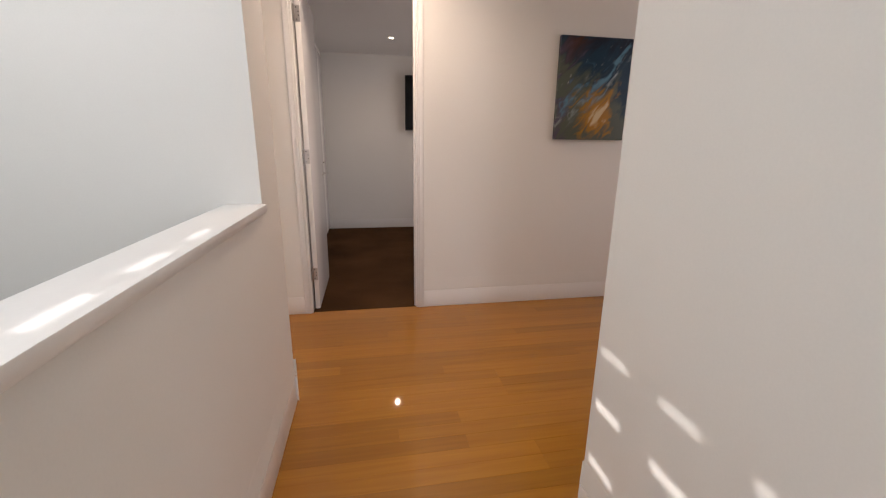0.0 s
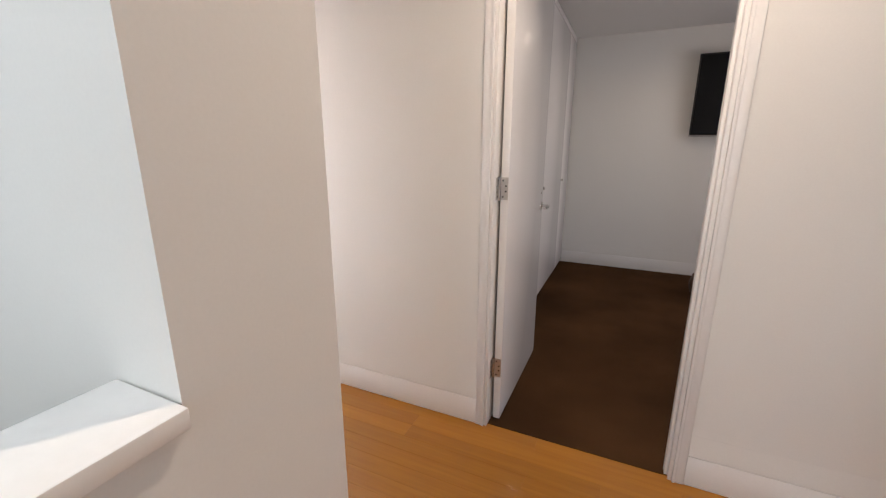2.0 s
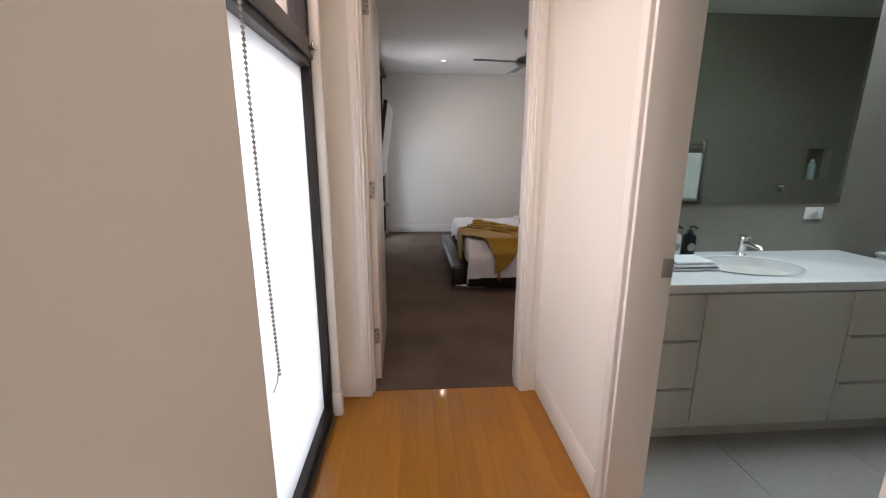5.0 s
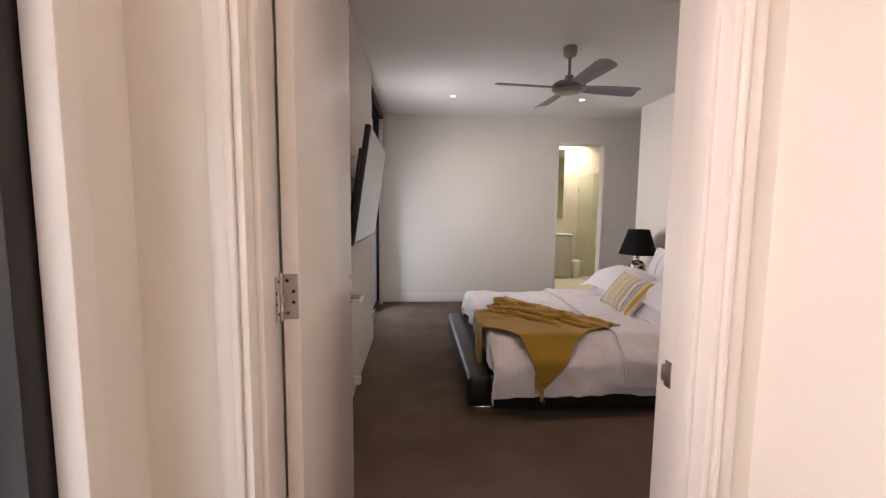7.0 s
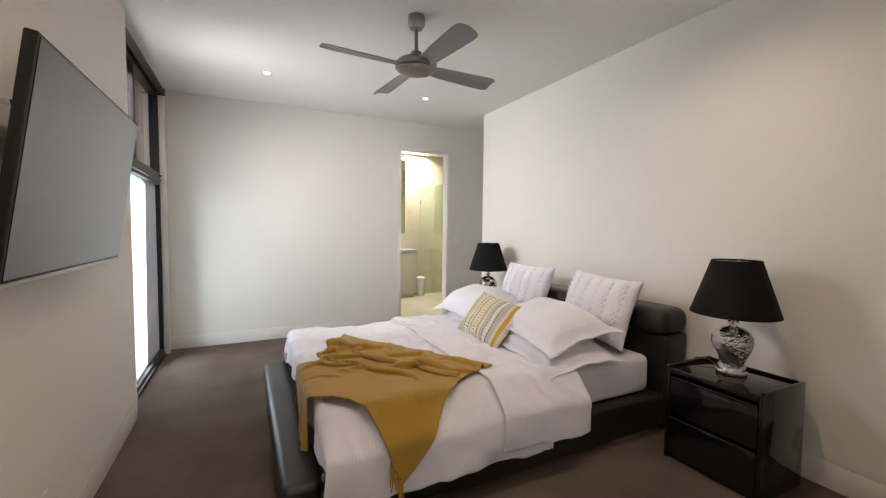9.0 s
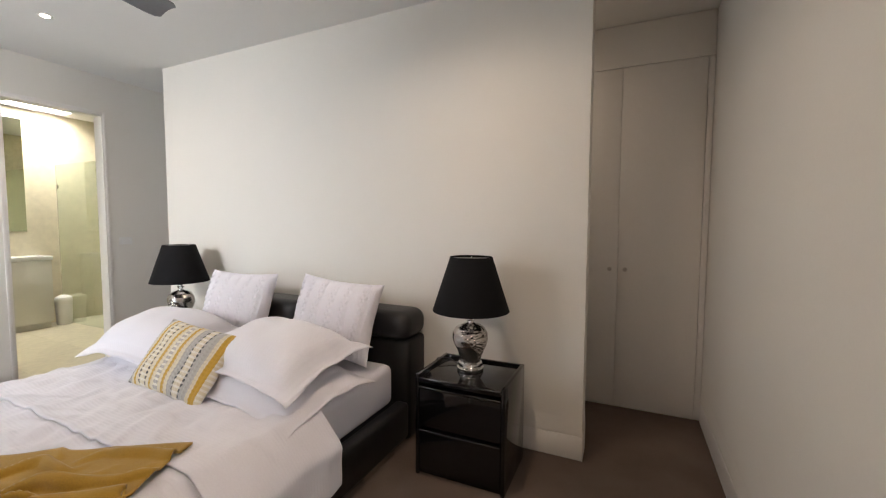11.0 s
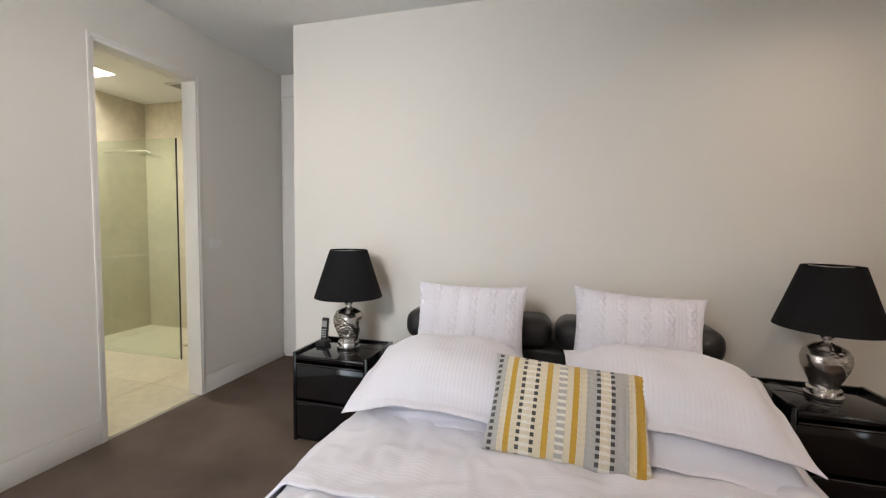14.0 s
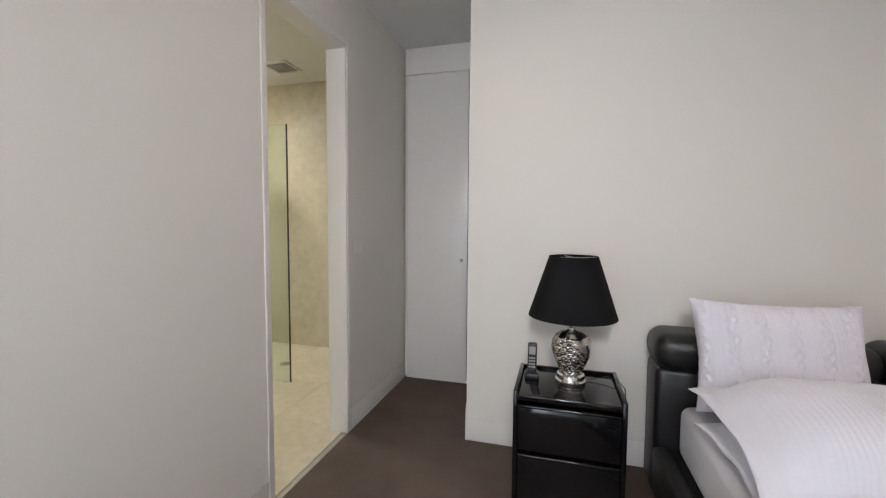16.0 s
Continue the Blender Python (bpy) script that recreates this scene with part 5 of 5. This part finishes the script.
def table_lamp(x, y, z, spin, label):
    lp = thing("table_lamp", (x, y, z), label, "lamp", "bedside lamps", spin)
    part("foot", lathe([(0.070, 0.0), (0.074, 0.006), (0.074, 0.018), (0.064, 0.024), (0.068, 0.030), (0.066, 0.045), (0.056, 0.052)], 36), CHROME, lp)
    prof = [(0.055, 0.05), (0.058, 0.07), (0.072, 0.105), (0.089, 0.145), (0.097, 0.18), (0.094, 0.21), (0.078, 0.238), (0.05, 0.256), (0.028, 0.262)]
    bm = bmesh.new()
    seg, rows = 96, 60
    rings = []

    def radius(z):
        for (r0, z0), (r1, z1) in zip(prof, prof[1:]):
            if z <= z1:
                k = (z - z0) / (z1 - z0)
                return r0 + (r1 - r0) * k
        return prof[-1][0]
    for j in range(rows + 1):
        zz = 0.05 + (0.262 - 0.05) * j / rows
        ring = []
        for i in range(seg):
            a = 2 * math.pi * i / seg
            tw_ = a + zz * 9
            swirl = 0.006 * math.sin(4 * tw_) * max(0, math.sin(tw_)) if math.sin(tw_) > 0 else 0
            pit = 0.0
            if math.sin(tw_) <= 0.1:
                cell = noise.voronoi(Vector((math.cos(a) * 0.09, math.sin(a) * 0.09, zz)) * 85)[0]
                pit = -0.005 if cell[1] - cell[0] > 0.16 else 0.0
            edge = min(1, j / 4, (rows - j) / 6)
            r = radius(zz) + (swirl + pit) * edge
            ring.append(bm.verts.new((r * math.cos(a), r * math.sin(a), zz)))
        rings.append(ring)
    for a, b in zip(rings, rings[1:]):
        for i in range(seg):
            bm.faces.new((a[i], a[(i + 1) % seg], b[(i + 1) % seg], b[i]))
    part("body", bm, SILVERED, lp, "chromed ceramic body with pierced and swirled relief", 60)
    part("neck", lathe([(0.028, 0.262), (0.018, 0.27), (0.018, 0.278), (0.026, 0.284), (0.027, 0.292), (0.017, 0.299), (0.017, 0.306), (0.023, 0.311), (0.012, 0.32), (0.010, 0.40)], 24), CHROME, lp, "ribbed chrome neck")
    bm = bmesh.new()
    seg = 56
    prof = [(0.212, 0.335), (0.116, 0.632), (0.113, 0.632), (0.209, 0.335)]
    rings = [[bm.verts.new((r * math.cos(2 * math.pi * i / seg), r * math.sin(2 * math.pi * i / seg), zz)) for i in range(seg)] for r, zz in prof]
    for a, b in zip(rings, rings[1:] + rings[:1]):
        for i in range(seg):
            bm.faces.new((a[i], a[(i + 1) % seg], b[(i + 1) % seg], b[i]))
    sh = part("shade", bm, SHADE, lp, "tapered black fabric shade")
    sh.data.materials.append(SHADE_IN)
    bm = rod((-0.115, 0, 0.625), (0.115, 0, 0.625), 0.0025)
    rod((0, -0.115, 0.625), (0, 0.115, 0.625), 0.0025, bm)
    rod((0, 0, 0.40), (0, 0, 0.625), 0.003, bm)
    part("shade_carrier", bm, NICKEL, lp)
    return lp


table_lamp(-6.695, 5.02, 0.54, 20, "black-shaded table lamp with a pierced chrome body on a nightstand")
table_lamp(-4.175, 5.02, 0.54, 200, "black-shaded table lamp with a pierced chrome body on a nightstand")
solid("lamp_cord", tube([(-4.21, 4.99, 0.546), (-4.27, 5.06, 0.546), (-4.34, 5.10, 0.56), (-4.395, 5.06, 0.562), (-4.425, 5.03, 0.52), (-4.43, 5.02, 0.35), (-4.425, 5.05, 0.18), (-4.43, 5.1, 0.01)], 0.003), BLACK_PLASTIC, "thin black lamp cord trailing over the nightstand", "cord")
solid("lamp_cord", tube([(-6.65, 4.99, 0.546), (-6.60, 5.07, 0.546), (-6.52, 5.09, 0.56), (-6.475, 5.06, 0.563), (-6.44, 5.03, 0.53), (-6.435, 5.02, 0.35), (-6.44, 5.08, 0.15), (-6.44, 5.12, 0.01)], 0.003), BLACK_PLASTIC, "thin black lamp cord trailing over the nightstand", "cord")
ph = thing("telephone", (-6.885, 5.03, 0.54), "cordless telephone handset standing in its charging cradle", "telephone")
part("cradle", boxes((-0.035, 0.035, -0.04, 0.04, 0.0, 0.03), bevel=0.008, seg=3), BLACK_PLASTIC, ph)
hs = boxes((-0.023, 0.023, -0.012, 0.014, 0.02, 0.175), bevel=0.009, seg=3)
hs.transform(pose(0, 0.006, 0.0, -8, 0, 0))
hs = part("handset", hs, BLACK_PLASTIC, ph)
dp = boxes((-0.017, 0.017, -0.0145, -0.011, 0.115, 0.155), bevel=0.001)
dp.transform(pose(0, 0.006, 0.0, -8, 0, 0))
part("display", dp, GREY_PLASTIC, hs, "grey display")
for r in range(4):
    for c in range(3):
        k = boxes((-0.016 + c * 0.0115, -0.0075 + c * 0.0115, -0.0145, -0.0115, 0.048 + r * 0.015, 0.057 + r * 0.015), bevel=0.0008)
        k.transform(pose(0, 0.006, 0.0, -8, 0, 0))
        part("key", k, GREY_PLASTIC, hs)


# ---- main bathroom ----
van = thing("vanity", (-2.55, 4.1, 0.0), "pale laminate bathroom vanity with two drawer stacks", "vanity")
vx = -2.25
bm = boxes((-2.846, vx - 0.02, 3.206, 4.90, 0.085, 0.775))
part("body", local(bm, van.location), CABINET, van, "", 0)
part("kickboard", local(boxes((-2.846, vx - 0.05, 3.206, 4.88, 0.0, 0.085)), van.location), CABINET, van, "", 0)
part("centre_panel", local(boxes((vx - 0.02, vx, 3.652, 4.372, 0.088, 0.765), bevel=0.0015), van.location), CABINET, van)
for y0, y1 in ((3.21, 3.648), (4.376, 4.90)):
    for z0, z1 in ((0.088, 0.298), (0.3005, 0.543), (0.5455, 0.765)):
        dr = part("drawer_front", local(boxes((vx - 0.02, vx, y0, y1, z0, z1), bevel=0.0015), van.location), CABINET, van)
        if z1 < 0.7:
            part("finger_pull", local(boxes((vx, vx + 0.007, y0 + 0.02, y1 - 0.02, z1 - 0.012, z1 - 0.002), bevel=0.002), van.location), NICKEL, dr, "thin metal finger pull")
top = thing("stone_worktop", (-2.55, 4.1, 0.78), "white stone vanity top with an undermounted basin", "worktop")
bm = boxes((-2.846, vx + 0.015, 3.206, 4.915, 0.778, 0.818), bevel=0.003)
slab = part("slab", local(bm, top.location), COUNTER, top)
bc = (-2.53, 4.07)
bm = bmesh.new()
rings = []
for k, (s, z) in enumerate(((1.0, 0.8185), (1.06, 0.823), (1.0, 0.822), (0.96, 0.80), (0.86, 0.74), (0.55, 0.70), (0.1, 0.695))):
    rings.append([bm.verts.new((bc[0] + 0.19 * s * math.cos(2 * math.pi * i / 48), bc[1] + 0.255 * s * math.sin(2 * math.pi * i / 48), z)) for i in range(48)])
for a, b in zip(rings, rings[1:]):
    for i in range(48):
        bm.faces.new((a[i], a[(i + 1) % 48], b[(i + 1) % 48], b[i]))
bm.faces.new(rings[-1])
part("basin", local(bm, top.location), CERAMIC, top, "oval white ceramic basin", 60)
cut = slab.modifiers.new("basin_hole", "BOOLEAN")
bm = bmesh.new()
lathe([(1.0, 0.6), (1.0, 0.9)], 48, bm)
bm.transform(Matrix.Translation((bc[0], bc[1], 0)) @ Matrix.Diagonal((0.187, 0.252, 1, 1)))
me_cut = finish("basin_cutter", local(bm, top.location), COUNTER, 0)
cutter = bpy.data.objects.new("basin_cutter", me_cut)
scene.collection.objects.link(cutter)
cutter.parent = top
cut.object, cut.operation, cut.solver = cutter, "DIFFERENCE", "EXACT"
deps = bpy.context.evaluated_depsgraph_get()
slab_mesh = bpy.data.meshes.new_from_object(slab.evaluated_get(deps))
slab.modifiers.clear()
slab.data = slab_mesh
bpy.data.objects.remove(cutter)
tap = thing("basin_tap", (-2.755, 4.215, 0.818), "chrome mixer tap behind the basin", "tap")
part("tap_body", lathe([(0.026, 0.0), (0.026, 0.006), (0.021, 0.01), (0.021, 0.10), (0.016, 0.105)], 24), CHROME, tap)
part("spout", tube([(0.0, 0, 0.07), (0.05, 0, 0.075), (0.12, 0, 0.065), (0.13, 0, 0.055)], 0.012, seg=14), CHROME, tap)
part("lever", boxes((-0.03, 0.05, -0.012, 0.012, 0.105, 0.118), bevel=0.005), CHROME, tap)


def soap_bottle(x, y, mat, label, lab_mat):
    s = thing("soap_bottle", (x, y, 0.818), label, "bottle", "soap bottles")
    part("bottle", lathe([(0.031, 0.0), (0.034, 0.004), (0.034, 0.115), (0.028, 0.13), (0.013, 0.137), (0.013, 0.145)], 24), mat, s)
    part("pump", tube([(0, 0, 0.145), (0, 0, 0.175), (0.012, 0.008, 0.178), (0.04, 0.01, 0.172)], 0.006, lathe([(0.015, 0.143), (0.015, 0.156), (0.008, 0.158)], 16)), BLACK_PLASTIC, s, "black pump head")
    bm = lathe([(0.022, 0.0), (0.022, 0.0015)], 24)
    bm.transform(pose(0.0335, -0.006, 0.065, 0, 90, 0))
    part("label", bm, lab_mat, s, "round printed label")


soap_bottle(-2.73, 3.785, WHITE_PLASTIC, "white pump soap bottle on the vanity", GREY_PLASTIC)
soap_bottle(-2.72, 3.865, BLACK_LABEL, "black pump soap bottle on the vanity", GREY_PLASTIC)
ft = thing("folded_towel", (-2.52, 3.72, 0.818), "folded white hand towel with grey piping on the vanity", "towel")
for k in range(3):
    part("fold", boxes((-0.09 + 0.006 * k, 0.09 - 0.005 * k, -0.12 + 0.008 * k, 0.12 - 0.012 * k, 0.001 + 0.016 * k, 0.016 + 0.016 * k), bevel=0.007, seg=3), TERRY, ft)
part("piping", boxes((0.084, 0.088, -0.115, 0.11, 0.017, 0.021), (-0.07, 0.085, 0.108, 0.112, 0.017, 0.021)), DARK_STRIPE, ft, "thin grey piping", 0)
mr = thing("bathroom_mirror", (-2.848, 4.08, 1.105), "frameless wall mirror running from splashback to ceiling", "mirror")
part("glass", boxes((0.0, 0.006, -0.87, 0.775, 0.0, 1.55)), MIRROR, mr, "", 0)
tr = thing("towel_rail", (-1.205, 4.90, 0.80), "square-framed heated towel rail with a hung towel on the bathroom wall", "towel rail")
for y in (-0.27, 0.27):
    part("upright", boxes((-0.015, 0.015, y - 0.016, y + 0.016, 0.0, 0.73), bevel=0.003), NICKEL, tr)
for z in (0.05, 0.14, 0.23, 0.32, 0.41, 0.50, 0.59, 0.685):
    part("bar", boxes((-0.008, 0.008, -0.254, 0.254, z - 0.012, z + 0.012), bevel=0.003), NICKEL, tr)
for y in (-0.27, 0.27):
    for z in (0.1, 0.62):
        part("standoff", rod((0.015, y, z), (0.045, y, z), 0.009), NICKEL, tr)


def hung_towel(y, z, width, drop, label):
    """A towel folded over one bar of the rail."""
    ht = thing("hung_towel", (-1.205, y, z), label, "towel", "towels on the rail")
    bm = bmesh.new()
    vs = []
    for i in range(25):
        row = []
        for j in range(21):
            v = -width / 2 + width * j / 20
            d = -drop + 2 * drop * i / 24
            bow = 0.022 * math.copysign(min(1, abs(d) / 0.03), d)
            row.append(bm.verts.new((-bow + 0.004 * math.sin(j * 0.9) * min(1, abs(d) / 0.1), v, -max(0.0, abs(d) - 0.02) + 0.016)))
        vs.append(row)
    for i in range(24):
        for j in range(20):
            bm.faces.new((vs[i][j], vs[i + 1][j], vs[i + 1][j + 1], vs[i][j + 1]))
    ob = part("towel_cloth", bm, TERRY, ht, "", 60)
    so = ob.modifiers.new("thickness", "SOLIDIFY")
    so.thickness, so.offset = 0.008, 0.0


hung_towel(4.955, 1.39, 0.37, 0.48, "white bath towel folded over the heated rail")
hung_towel(4.72, 1.21, 0.17, 0.32, "small white towel folded over a lower bar of the rail")
sv = thing("shower_valve", (-1.16, 6.07, 1.07), "round chrome shower valve on the tiled wall", "shower valve")
bm = lathe([(0.045, 0.0), (0.045, 0.008), (0.025, 0.012), (0.025, 0.045), (0.02, 0.05)], 24)
bm.transform(pose(0, 0, 0, 0, -90, 0))
part("valve_body", bm, CHROME, sv)
part("valve_lever", rod((-0.04, 0, 0), (-0.06, 0, -0.07), 0.006), CHROME, sv)
nb = thing("shampoo_bottle", (-1.11, 6.42, 1.15), "pale green shampoo bottle in the wall niche", "bottle")
part("bottle", lathe([(0.03, 0.0), (0.033, 0.004), (0.033, 0.15), (0.02, 0.17), (0.012, 0.175)], 20), material("pale_bottle", (0.35, 0.5, 0.48), 0.3), nb)
part("cap", lathe([(0.016, 0.174), (0.016, 0.2)], 16), WHITE_PLASTIC, nb)
tl = thing("toilet", (-2.6, 5.36, 0.0), "white ceramic toilet beside the vanity", "toilet")
part("cistern", boxes((-0.245, -0.08, -0.19, 0.19, 0.40, 0.78), bevel=0.02, seg=3), CERAMIC, tl)
part("lid", boxes((-0.245, -0.075, -0.195, 0.195, 0.78, 0.805), bevel=0.008), CERAMIC, tl)
bm = lathe([(0.12, 0.0), (0.13, 0.2), (0.18, 0.36), (0.19, 0.40)], 28)
bm.transform(Matrix.Translation((0.12, 0, 0)) @ Matrix.Diagonal((1.25, 0.95, 1, 1)))
part("bowl", bm, CERAMIC, tl)
bm = lathe([(0.19, 0.401), (0.195, 0.41), (0.19, 0.43), (0.1, 0.436)], 28)
bm.transform(Matrix.Translation((0.12, 0, 0)) @ Matrix.Diagonal((1.25, 0.95, 1, 1)))
part("seat", bm, CERAMIC, tl)

# ---- ensuite ----
ev = thing("ensuite_vanity", (-10.23, 4.9, 0.0), "cream ensuite vanity cabinet under a mirror", "vanity")
part("body", local(boxes((-10.40, -10.09, 4.2, 5.53, 0.08, 0.87), bevel=0.002), ev.location), CABINET, ev)
part("kickboard", local(boxes((-10.40, -10.12, 4.2, 5.51, 0.0, 0.08)), ev.location), CABINET, ev, "", 0)
for y0, y1 in ((4.21, 4.868), (4.872, 5.528)):
    part("door", local(boxes((-10.09, -10.072, y0, y1, 0.085, 0.865), bevel=0.0015), ev.location), CABINET, ev)
part("top", local(boxes((-10.40, -10.06, 4.19, 5.54, 0.871, 0.92), bevel=0.004), ev.location), COUNTER, ev, "white stone top")
em = thing("ensuite_mirror", (-10.40, 4.8, 1.23), "frameless mirror over the ensuite vanity", "mirror")
part("glass", boxes((0.0, 0.006, -0.6, 0.63, 0.0, 1.46)), MIRROR, em, "", 0)
bn = thing("pedal_bin", (-10.18, 5.67, 0.0), "small white bin with a domed lid beside the ensuite vanity", "bin")
part("bucket", lathe([(0.075, 0.0), (0.08, 0.01), (0.09, 0.30), (0.088, 0.305)], 24), WHITE_PLASTIC, bn)
part("lid", lathe([(0.095, 0.306), (0.097, 0.32), (0.085, 0.36), (0.04, 0.385), (0.01, 0.39)], 24), WHITE_PLASTIC, bn, "white domed lid")
sg = thing("shower_screen", (-9.6, 5.75, 0.0), "frameless green-tinted glass shower screen", "shower screen")
p = part("pane", boxes((-0.795, 0.72, -0.005, 0.005, 0.004, 2.11)), SHOWER_GLASS, sg, "", 0)
p.visible_shadow = False
part("edge_strip", boxes((0.72, 0.727, -0.006, 0.006, 0.004, 2.11)), ALU_BLACK, sg, "dark glass edge", 0)
for z in (0.3, 1.8):
    part("bracket", boxes((-0.80, -0.76, -0.015, 0.015, z, z + 0.05), bevel=0.003), CHROME, sg)
sh = thing("rain_shower", (-10.40, 6.2, 2.1), "round chrome rain shower head on a wall arm", "shower head")
part("arm", tube([(0, 0, 0), (0.3, 0, 0.01), (0.62, 0, 0.0), (0.66, 0, -0.03)], 0.011), CHROME, sh)
part("rose", lathe([(0.10, -0.062), (0.102, -0.055), (0.03, -0.045), (0.012, -0.03)], 28, at=(0.66, 0)), CHROME, sh)
ve = thing("exhaust_vent", (-9.28, 6.24, EC), "white square slatted ceiling exhaust vent", "vent")
part("frame", boxes((-0.13, 0.13, -0.13, -0.11, -0.018, 0.0), (-0.13, 0.13, 0.11, 0.13, -0.018, 0.0), (-0.13, -0.11, -0.11, 0.11, -0.018, 0.0), (0.11, 0.13, -0.11, 0.11, -0.018, 0.0)), WHITE_PLASTIC, ve, "", 0)
for k in range(7):
    part("slat", boxes((-0.11, 0.11, -0.1 + k * 0.031, -0.085 + k * 0.031, -0.014, -0.006)), GREY_PLASTIC, ve, "", 0)
solid("floor_waste", lathe([(0.05, 0.0), (0.05, 0.004), (0.03, 0.005)], 24), CHROME, "round chrome floor waste in the shower", "floor drain", (-9.2, 6.12, 0.0005))

# ---- pieces of floors and walls ----
plank_meshes = {}


def plank(x0, x1, y0, y1):
    key = (round(x1 - x0, 3), round(y1 - y0, 3))
    if key not in plank_meshes:
        plank_meshes[key] = finish("floorboard", boxes((-key[0] / 2, key[0] / 2, -key[1] / 2, key[1] / 2, -0.016, 0), bevel=0.0004, seg=1), TIMBER, 0)
    ob = new("floorboard", plank_meshes[key])
    ob.location = ((x0 + x1) / 2, (y0 + y1) / 2, 0)
    ob.parent = floor_hall


W = 0.0855
rows = int((3.20 + 2.5) / W) + 1
for r in range(rows):
    y1 = 3.20 - r * W
    y0 = max(y1 - W + 0.0003, -2.5)
    if y1 - y0 < 0.02:
        continue
    if y1 > 1.80:
        lo, hi = -2.80, 3.6
    elif y1 > 1.20:
        lo, hi = -0.1, 3.6
    else:
        lo, hi = -0.1, 1.0
    x = lo
    while x < hi - 0.01:
        step = random.choice((1.2, 1.5, 1.8, 2.1, 2.4, 0.9)) if x > lo else random.choice((0.5, 0.8, 1.1, 1.4, 1.7))
        x2 = hi if hi - x - step < 0.4 else x + step
        plank(x, x2 - 0.0003, y0, y1)
        x = x2


def tiles(parent, mat, x0, x1, y0, y1, size_x, size_y, name):
    cache = {}
    nx, ny = math.ceil((x1 - x0) / size_x), math.ceil((y1 - y0) / size_y)
    for i in range(nx):
        for j in range(ny):
            a, b = x0 + i * size_x, min(x0 + (i + 1) * size_x, x1)
            c, d = y0 + j * size_y, min(y0 + (j + 1) * size_y, y1)
            key = (round(b - a, 3), round(d - c, 3))
            if key not in cache:
                cache[key] = finish(name, boxes((-key[0] / 2 + 0.0012, key[0] / 2 - 0.0012, -key[1] / 2 + 0.0012, key[1] / 2 - 0.0012, -0.008, 0.0), bevel=0.0008, seg=1), mat, 0)
            ob = new(name, cache[key])
            ob.location = ((a + b) / 2, (c + d) / 2, 0)
            ob.parent = parent


tiles(floor_bath, TILE_GREY, -2.86, -1.04, 3.20, 6.80, 0.6, 0.6, "floor_tile")
tiles(floor_ens, TILE_CREAM, -10.4, -8.06, 4.02, 6.68, 0.6, 0.6, "floor_tile")
